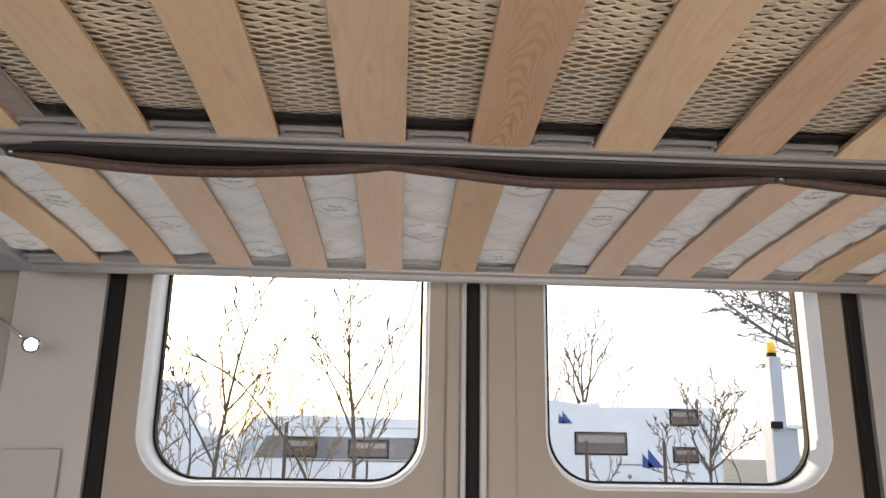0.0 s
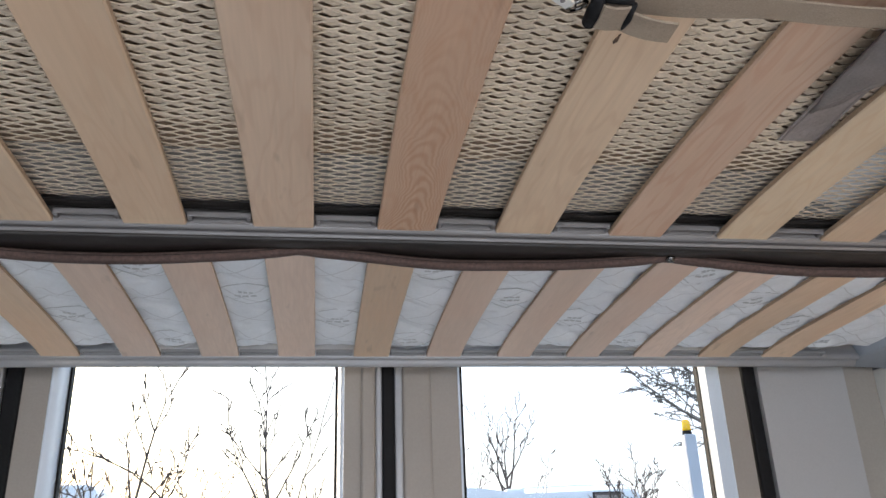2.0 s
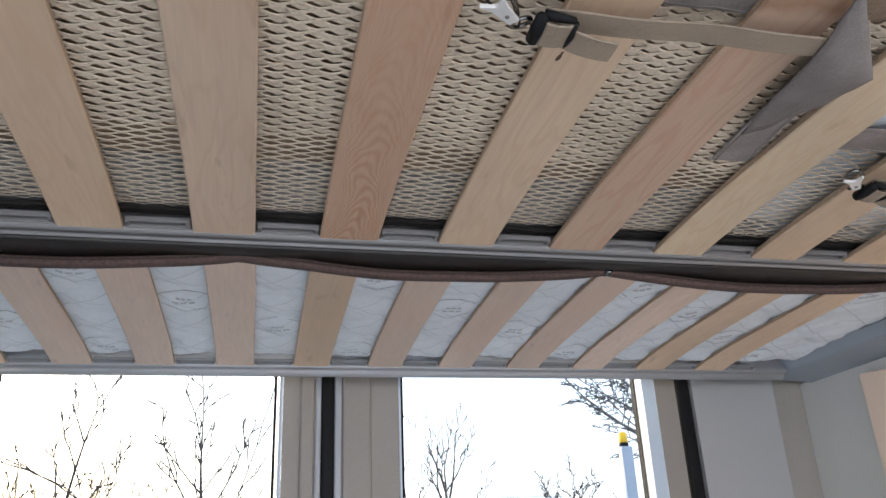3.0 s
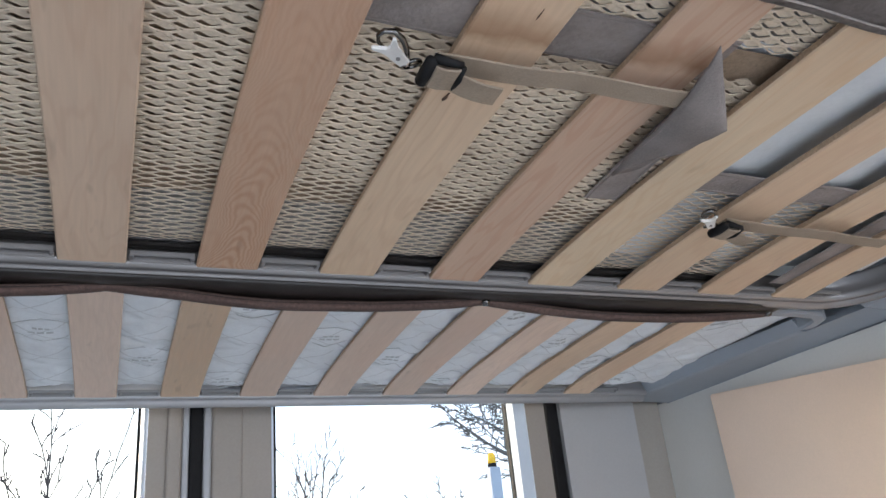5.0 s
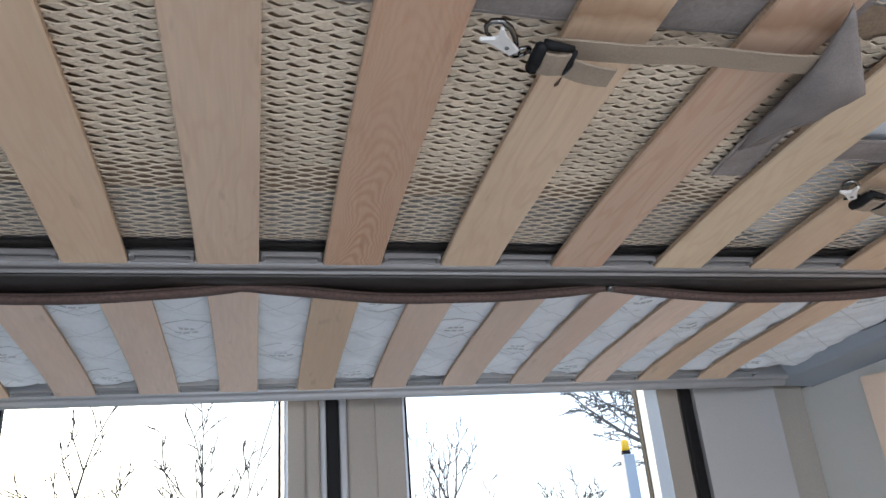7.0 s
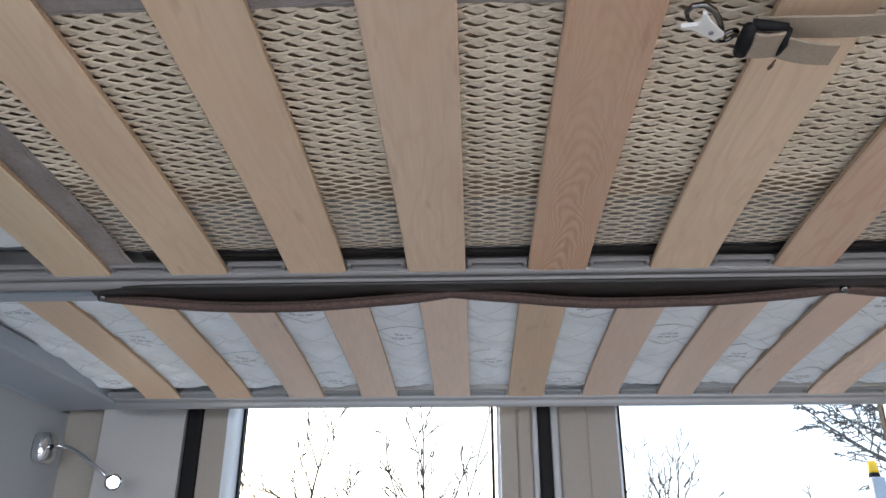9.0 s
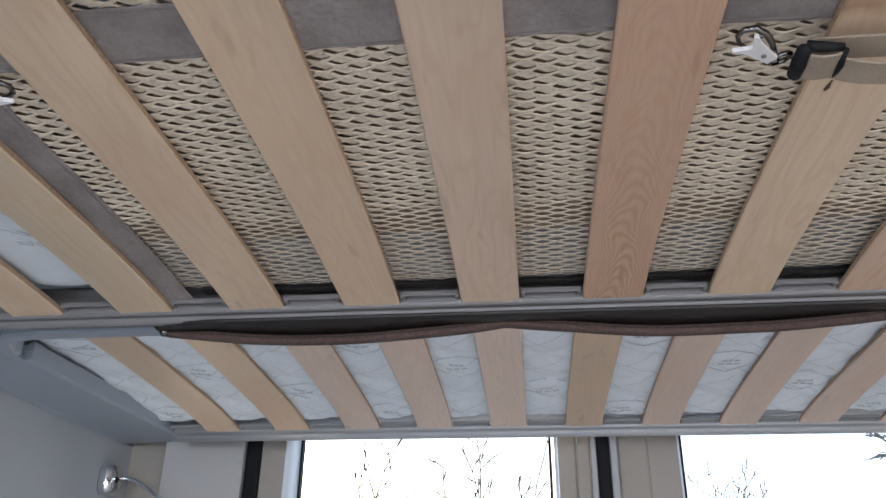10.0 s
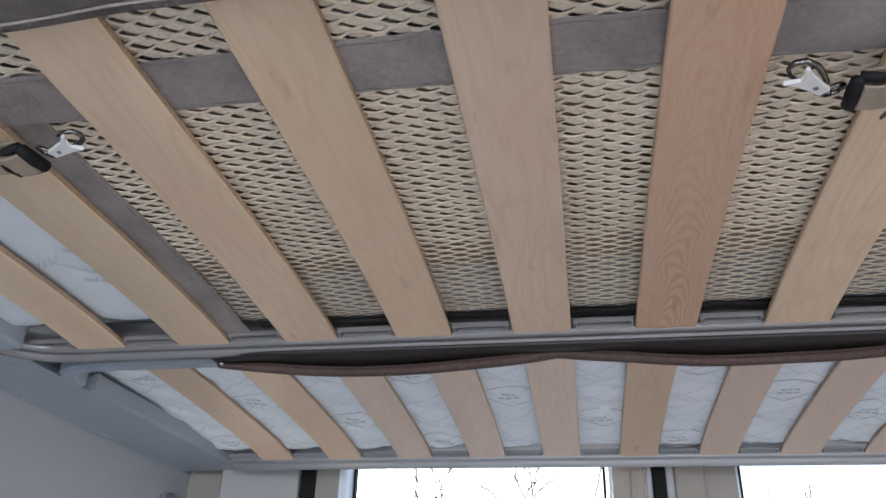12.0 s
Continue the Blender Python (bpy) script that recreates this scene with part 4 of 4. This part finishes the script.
# ---- reading lamp ----
def reading_lamp():
    e = thing("reading_lamp", "chrome gooseneck reading lamp, lit, on the side wall", "lamp")
    x, y, z = -0.9205, 1.512, 1.268
    def bulge(v):
        return math.copysign(abs(v) ** 0.6, v)

    prof = [(0.0, 0.022), (0.006, 0.0235), (0.018, 0.023), (0.024, 0.019), (0.027, 0.010), (0.0275, 0.0)]
    rings = [[(x + h, y + r * 1.15 * bulge(math.cos(a)), z + r * 1.25 * bulge(math.sin(a))) for a in np.linspace(0, 2 * math.pi, 32, endpoint=False)] for h, r in prof[:-1]]
    base = part("base", loft(rings), CHROME, e, "chrome oval lamp base", True)
    part("switch", box(x + 0.022, x + 0.029, y - 0.010, y - 0.002, z - 0.006, z + 0.006, 0.002), BLACK, base, "small black switch")
    head = Vector((-0.748, 1.470, 1.200))
    pts = []
    a, b, c, d = Vector((x + 0.022, y, z + 0.002)), Vector((x + 0.07, y - 0.02, z + 0.008)), Vector((x + 0.11, y - 0.045, z - 0.022)), head + Vector((-0.016, 0.010, 0.010))
    for k in range(15):
        t = k / 14
        pts.append(a * (1 - t) ** 3 + b * 3 * t * (1 - t) ** 2 + c * 3 * t * t * (1 - t) + d * t ** 3)
    part("gooseneck", tube(pts, 0.0038, 8), CHROME, e, "", True)
    way = (Vector((0.1, 0.1, 0.95)) - head).normalized()
    hd = part("head", tube([head - way * 0.024, head - way * 0.02, head - way * 0.006, head + way * 0.004], [0.007, 0.011, 0.014, 0.015], 20), CHROME, e, "chrome lamp head", True)
    part("led_lens", tube([head + way * 0.0042, head + way * 0.0062], [0.0102, 0.0092], 20), LAMP, hd, "glowing warm led lens")


reading_lamp()


# ---- outside things ----
def woody(name, label, x, y, stems, seed, levels=3, density=5, spread=0.7, droop=0.0, fine=0.0042, mat=BARK, base=-0.65, ratio=0.3):
    """A leafless tree or shrub. Each stem is (dx, joint, lean, bend, length, radius): it leaves the ground at dx, or the
    first stem at that share of its length, leans, bends towards its end, and carries side shoots that divide again."""
    rnd = random.Random(seed)
    e = thing(name, label, "tree" if name == "tree" else "bush", at=(x, y, base))
    skins = {}

    def grow(p, d, bend, length, r, level):
        steps = 12 if level == 0 else 6 if level == 1 else 4
        pts, rad, spots = [p], [r], []
        q = p
        for k in range(steps):
            f = (k + 1) / steps
            jit = 0.075 if level == 0 else 0.2
            d = (d + Vector((bend * 3 * f * f / steps + rnd.gauss(0, jit), rnd.gauss(0, jit), rnd.gauss(0.02, jit * 0.6) - droop * level / steps))).normalized()
            q = q + d * (length / steps)
            pts.append(q)
            rad.append(max(r * (1 - f) ** 0.9, fine))
            if f > (0.35 if level == 0 else 0.2):
                spots.append((q.copy(), d.copy(), rad[-1], f))
        key = "trunk" if level == 0 else "crown"
        skins[key] = tube(pts, rad, 7 if level == 0 else 5 if level == 1 else 3, skins.get(key))
        if level < levels:
            count = density if level == 0 else max(2, density - 2 - level)
            for c in range(count):
                q2, d2, r2, f = spots[min(len(spots) - 1, int((c + rnd.random()) / count * len(spots)))]
                side = (1 if (c + level) % 2 else -1) * rnd.uniform(0.5, 1.0) * spread
                way = (d2 + Vector((side, rnd.gauss(0, 0.35) * spread, rnd.uniform(-0.05, 0.3)))).normalized()
                grow(q2, way, -side * 0.3, length * ratio * rnd.uniform(0.5, 1.2) * (1.2 - 0.6 * f), max(r2 * 0.6, fine), level + 1)
        return pts

    first = None
    for dx, joint, lean, bend, length, r in stems:
        foot = Vector((dx, 0, 0)) if first is None or joint == 0 else first[int(round(joint * 12))]
        pts = grow(foot, Vector((lean, rnd.gauss(0, 0.05), 1)).normalized(), bend, length, r, 0)
        first = first or pts
    part("trunk", skins["trunk"], mat, e)
    part("crown", skins["crown"], mat, e)
    return e


woody("tree", "slim leafless young tree with upright branches", -2.62, 11.0, [(0, 0, 0.03, 0.62, 4.35, 0.042), (0, 0.5, -0.30, 0.25, 1.5, 0.020), (0, 0.72, -0.55, 0.3, 0.8, 0.013), (0, 0.5, 0.75, -0.2, 1.3, 0.018), (0, 0.35, -0.65, 0.4, 1.8, 0.020), (0, 0.42, 1.1, -0.5, 1.5, 0.016), (-0.25, 0, -0.08, -0.15, 3.0, 0.022)], 4, 3, 7, 0.6, fine=0.0085, ratio=0.21)
woody("tree", "leafless young tree forking into thin arching branches", -0.80, 11.0, [(0, 0, 0.07, -0.12, 4.45, 0.042), (0, 0.45, -0.12, -0.30, 2.1, 0.024), (0, 0.40, -0.50, 0.40, 1.9, 0.019), (0.30, 0, 0.04, 0.05, 3.9, 0.026), (0, 0.5, 0.5, -0.2, 1.4, 0.016), (0, 0.55, -1.2, 0.1, 1.0, 0.013), (0, 0.35, 0.9, -0.2, 1.2, 0.016), (-0.20, 0, 0.0, -2.4, 4.3, 0.030)], 18, 3, 7, 0.65, fine=0.0085, ratio=0.21)
woody("tree", "leafless tree beyond the parked motorhome", 7.6, 32.0, [(0, 0, 0.02, 0.0, 7.1, 0.12), (0, 0.5, 0.25, -0.1, 3.7, 0.06), (0, 0.45, -0.35, 0.25, 3.6, 0.06), (0, 0.55, 0.7, -0.2, 2.8, 0.045), (0, 0.5, -0.8, 0.5, 2.6, 0.045), (0, 0.62, 0.12, 0.1, 2.8, 0.045), (1.0, 0, 0.05, 0.05, 5.0, 0.06)], 61, 3, 8, 0.6, fine=0.015, ratio=0.27)
woody("tree", "small leafless tree behind the parked motorhome", 6.3, 33.0, [(0, 0, 0.0, -0.1, 5.6, 0.09), (0, 0.5, 0.3, 0.1, 2.6, 0.05), (0, 0.5, -0.4, 0.1, 2.6, 0.05), (0, 0.6, 0.7, -0.2, 2.0, 0.04)], 14, 3, 7, 0.6, fine=0.015, ratio=0.27)
woody("tree", "small leafless tree with a spreading crown of twigs", 5.33, 14.0, [(0, 0, 0.0, 0.05, 2.9, 0.045), (0, 0.55, 0.95, -0.2, 1.3, 0.03), (0, 0.5, -0.85, 0.3, 1.3, 0.028), (0, 0.62, 0.45, 0.2, 1.3, 0.022), (0, 0.5, 1.5, -0.1, 1.1, 0.022), (0, 0.65, -0.4, -0.3, 1.1, 0.02), (-0.22, 0, -0.05, 0.1, 2.2, 0.022)], 21, 3, 9, 0.95, fine=0.0078, ratio=0.30)
woody("tree", "thin leafless sapling by the parking bay", 3.38, 14.0, [(0, 0, -0.05, -0.1, 1.65, 0.02), (0, 0.7, 0.5, 0.1, 0.6, 0.012), (0, 0.65, -0.5, 0.1, 0.6, 0.012)], 25, 2, 5, 0.7, fine=0.007, ratio=0.3)
# bark colour lightened here to carry the bright sky light on the limbs
woody("tree", "large leafless tree with spreading gnarled limbs", 9.1, 13.0, [(0, 0, 0.0, 0.0, 5.6, 0.20), (0, 0.42, -1.65, 0.1, 4.9, 0.05), (0, 0.50, -1.8, 0.2, 4.5, 0.036), (0, 0.42, -2.6, 0.3, 4.5, 0.035), (0, 0.58, -1.6, 0.1, 4.2, 0.045), (0, 0.67, -1.3, -0.2, 4.0, 0.05)], 33, 3, 15, 1.0, 0.25, 0.0078, BARK_LIT, ratio=0.24)
woody("bush", "tangled winter bush with a few dry leaves", -3.5, 12.0, [(0.3 * k - 0.7, 0, 0.12 * k - 0.3, 0.1, 2.3 + 0.25 * (k % 3), 0.016) for k in range(6)], 41, 2, 7, 0.8, fine=0.0075, mat=TWIG, ratio=0.3)
woody("bush", "tangled winter bush with yellowish buds", -3.1, 15.5, [(0.28 * k - 0.8, 0, 0.12 * k - 0.4, 0.1, 2.9 + 0.2 * (k % 3), 0.018) for k in range(7)], 44, 3, 8, 0.9, fine=0.007, mat=TWIG, ratio=0.28)
woody("bush", "winter bush in front of the white motorhome", -2.7, 20.0, [(0.4 * k - 0.8, 0, 0.2 * k - 0.4, 0.1, 2.6 + 0.2 * (k % 2), 0.02) for k in range(5)], 47, 3, 7, 0.85, fine=0.0075, mat=TWIG, ratio=0.28)
woody("bush", "winter bush beside the barrier column", 9.4, 21.0, [(0.5 * k - 1.2, 0, 0.2 * k - 0.5, 0.0, 2.9 + 0.3 * (k % 3), 0.025) for k in range(6)], 52, 3, 7, 0.85, fine=0.009, mat=TWIG, ratio=0.3)
woody("bush", "far winter bush against the pale sky", -7.0, 34.0, [(0.6 * k - 2.2, 0, 0.15 * k - 0.4, 0.0, 5.2 + 0.3 * (k % 3), 0.04) for k in range(8)], 55, 3, 8, 0.85, fine=0.014, mat=TWIG, ratio=0.28)


def solid_xz(profile, y0, y1, bevel=0.0):
    bm = loft([[(x, y0, z) for x, z in profile], [(x, y1, z) for x, z in profile]])
    if bevel:
        bmesh.ops.bevel(bm, geom=bm.edges[:], offset=bevel, segments=3, affect="EDGES")
    return bm


def wheel(parent, x, y, r):
    w = part("wheel", tube([(x, y - 0.1, r - 0.65), (x, y - 0.09, r - 0.65), (x, y + 0.09, r - 0.65), (x, y + 0.1, r - 0.65)], [r * 0.9, r, r, r * 0.9], 20), BLACK, parent, "black tyre")
    part("rim", tube([(x, y - 0.125, r - 0.65), (x, y - 0.09, r - 0.65)], [r * 0.5, r * 0.62], 16), COACH, w)


def coach_window(parent, x0, x1, z0, z1, y):
    f = part("window", box(x0 - 0.05, x1 + 0.05, y - 0.03, y + 0.01, z0 - 0.05, z1 + 0.05, 0.02, 2), BLACK, parent, "dark framed acrylic window")
    part("pane", box(x0, x1, y - 0.045, y - 0.028, z0, z1, 0.008, 1), COACH_WIN, f)
    part("blind", box(x0 + 0.06, x1 - 0.06, y - 0.05, y - 0.046, (z0 + z1) / 2 + 0.02, z1 - 0.06), material_blind, f, "pale pulled blind")


material_blind = material("pale_blind", (0.27, 0.25, 0.24), 0.8, 0, (10, 0.1))


def motorhome_low():
    y = 24.0
    m = thing("motorhome", "white semi-integrated motorhome with a grey window band", "motorhome")
    prof = [(-5.25, -0.4), (-5.2, 0.25), (-5.05, 0.75), (-4.85, 1.25), (-4.62, 1.68), (-4.40, 1.90), (-4.0, 2.01), (-3.3, 2.06), (-1.0, 2.03), (2.6, 1.95), (2.7, 1.7), (2.7, -0.4)]
    part("body", solid_xz(prof, y, y + 2.25, 0.07), COACH, m, "white coachwork")
    part("window_band", solid_xz([(-4.30, 0.82), (-3.95, 1.45), (2.62, 1.45), (2.62, 0.80)], y - 0.02, y + 0.02), COACH_GREY, m, "dark grey band")
    part("cab_window", solid_xz([(-4.86, 0.75), (-4.55, 1.32), (-4.20, 1.47), (-4.10, 1.42), (-4.42, 0.75)], y - 0.03, y + 0.02), PALE_SCREEN, m)
    part("band_edge", tube([(-4.50, y - 0.03, 0.35), (-4.36, y - 0.03, 0.85), (-3.98, y - 0.03, 1.50), (-3.70, y - 0.03, 1.78)], 0.03, 6), COACH, m)
    coach_window(m, -3.38, -2.50, 0.90, 1.38, y)
    coach_window(m, -1.50, -0.38, 0.88, 1.33, y)
    coach_window(m, 0.45, 1.40, 0.88, 1.40, y)
    part("skirt_line", box(-3.0, 2.65, y - 0.015, y + 0.01, 0.74, 0.79), COACH_GREY, m)
    part("cab_door_line", tube([(-4.45, y - 0.01, 0.30), (-4.35, y - 0.01, 0.62), (-4.15, y - 0.01, 0.66), (-4.05, y - 0.01, 0.30)], 0.014, 5), COACH_GREY, m)
    part("roof_line", box(-4.2, 2.6, y - 0.012, y + 0.01, 1.70, 1.73), PALE_SCREEN, m)
    wheel(m, -4.3, y + 0.12, 0.33), wheel(m, 0.6, y + 0.12, 0.33)


def motorhome_alcove():
    y = 25.0
    m = thing("motorhome", "white alcove motorhome with blue sail decals", "motorhome")
    prof = [(3.0, -0.3), (3.0, 2.45), (3.4, 2.74), (4.6, 2.73), (5.2, 2.68), (5.8, 2.58), (6.4, 2.52), (9.9, 2.60), (10.2, 2.45), (10.25, -0.3)]
    part("body", solid_xz(prof, y, y + 2.3, 0.08), COACH, m, "white coachwork")
    coach_window(m, 5.53, 7.12, 1.09, 1.70, y)
    coach_window(m, 8.62, 9.46, 2.02, 2.46, y)
    coach_window(m, 8.66, 9.40, 0.88, 1.28, y)
    rail = tube([(6.2, y + 0.4, 2.62), (6.4, y + 0.4, 2.70), (8.2, y + 0.4, 2.75), (9.8, y + 0.4, 2.74), (10.0, y + 0.4, 2.62)], 0.025, 6)
    part("roof_rail", rail, COACH, m, "white roof rail")
    part("roof_box", box(5.9, 6.5, y + 0.5, y + 1.1, 2.53, 2.70, 0.05), COACH, m)
    for dx, dz, s in ((4.98, 1.99, 0.26), (5.10, 1.99, 0.34), (7.62, 0.68, 0.38), (7.80, 0.68, 0.50)):
        part("sail_decal", solid_xz([(dx, dz), (dx + 0.02, dz + 1.15 * s), (dx + s, dz)], y - 0.012, y + 0.002), BLUE, m, "blue triangular sail shape")
    part("stripe", box(6.9, 7.75, y - 0.01, y + 0.002, 0.74, 0.78), COACH_GREY, m)
    part("stripe", solid_xz([(8.2, 0.72), (8.2, 0.76), (9.3, 0.52), (9.3, 0.48)], y - 0.01, y + 0.002), COACH_GREY, m)
    part("filler_cap", tube([(7.2, y - 0.02, 0.40), (7.2, y + 0.01, 0.40)], 0.07, 12), COACH_GREY, m)
    wheel(m, 4.6, y + 0.12, 0.34), wheel(m, 9.2, y + 0.12, 0.34)


def caravan():
    y = 27.0
    m = thing("caravan", "tall white motorhome parked behind bushes", "motorhome")
    part("body", solid_xz([(-12.5, -0.3), (-12.5, 3.2), (-12.2, 3.32), (-7.2, 3.26), (-6.98, 3.0), (-6.78, 1.75), (-6.0, 1.6), (-5.75, 1.1), (-5.7, -0.3)], y, y + 2.3, 0.08), COACH, m, "white coachwork")
    part("cab_window", solid_xz([(-6.55, 1.0), (-6.5, 1.45), (-6.05, 1.4), (-5.9, 1.0)], y - 0.02, y + 0.02), PALE_SCREEN, m)
    wheel(m, -6.5, y + 0.12, 0.34), wheel(m, -10.5, y + 0.12, 0.34)


motorhome_low()
motorhome_alcove()
caravan()


def barrier():
    b = thing("barrier_column", "grey parking barrier column with a yellow beacon", "barrier", at=(4.27, 9.0, -0.65))
    part("column", box(-0.06, 0.085, -0.06, 0.06, 0.0, 2.83, 0.015), POST, b, "grey painted steel column")
    part("cabinet", box(-0.14, 0.16, -0.15, 0.10, 0.0, 2.03, 0.02), POST, b, "grey barrier cabinet")
    part("arm_bracket", box(-0.17, -0.03, -0.20, -0.165, 2.00, 2.08, 0.01), BLACK, b)
    part("arm", box(0.03, 3.2, -0.20, -0.16, 2.00, 2.05, 0.01), COACH, b, "white barrier arm")
    lens = part("beacon", tube([(0.0, 0, 2.87), (0.0, 0, 2.885), (0.0, 0, 2.98), (0.0, 0, 3.005)], [0.05, 0.055, 0.05, 0.028], 16), YELLOW, b, "yellow beacon", True)
    part("beacon_base", tube([(0.0, 0, 2.83), (0.0, 0, 2.875)], [0.06, 0.055], 16), BLACK, lens)


barrier()


def thin_post(x, y, top):
    p = mesh_object("post", tube([(x, y, -0.65), (x, y, top - 0.02), (x, y, top)], [0.03, 0.03, 0.02], 8), BARK)
    return tagged(p, "thin dark post in the grass", "post", "thin posts")


thin_post(-1.88, 13.0, 1.47)
thin_post(4.28, 13.0, 1.28)
thin_post(2.99, 13.0, 1.26)


# ---- faded print on the bare mattress ----
for x, y, w, l, a in ((-0.640, 0.668, 0.003, 0.016, 30), (-0.630, 0.664, 0.003, 0.020, 30), (-0.620, 0.659, 0.003, 0.020, 30), (-0.610, 0.654, 0.003, 0.022, 30), (-0.606, 0.672, 0.004, 0.05, -48), (-0.588, 0.642, 0.012, 0.008, 20), (-0.602, 0.703, 0.014, 0.010, 20), (-0.588, 0.711, 0.012, 0.008, 20)):
    bar = part("printed_bar", box(-w / 2, w / 2, -l / 2, l / 2, -0.0006, 0.0006), PRINT, FRONT_MATTRESS, "faded grey print bar")
    bar.matrix_local = pose(x, y, under_front(x, y) - 0.0004, 0, 0, a)

# unreadable woven script in lozenges on the rear mattress, as plain strokes
def ticking_print(x, y, turn, seed):
    rnd = random.Random(seed)
    strokes = tube([(-0.050, 0, 0), (-0.020, 0.030, 0), (0.0, 0.040, 0), (0.028, 0.026, 0), (0.050, 0, 0), (0.022, -0.030, 0), (0.0, -0.040, 0), (-0.026, -0.028, 0), (-0.050, 0, 0)], 0.0006, 4)
    for lift_y, wide_x, slim in ((0.007, 0.019 * rnd.uniform(0.8, 1.1), 0.0042), (-0.006, 0.013 * rnd.uniform(0.8, 1.2), 0.0036)):
        for k in range(3):
            a = -wide_x + 2 * wide_x * k / 3
            box(a, a + wide_x * 0.5, lift_y - slim / 2, lift_y + slim / 2, -0.0004, 0.0004, bm=strokes)
    for v in strokes.verts:
        a, b = v.co.x * math.cos(turn) - v.co.y * math.sin(turn), v.co.x * math.sin(turn) + v.co.y * math.cos(turn)
        v.co = Vector((x + a, y + b, under_rear(x + a, y + b) - 0.0006 + v.co.z))
    part("printed_bar", strokes, PRINT, REAR_MATTRESS, "faint grey print strokes")


for k in range(0, 13):
    for row, y in enumerate((1.075, 1.185, 1.295, 1.405)):
        if (k * 2 + row) % 3 == 0:
            ticking_print((k - 5.5) * PITCH + 0.014 * noise.noise((k, y, 3)), y + 0.012 * noise.noise((k * 3.1, y, 7)), 0.25 * noise.noise((k, y * 5, 9)), k * 10 + row)
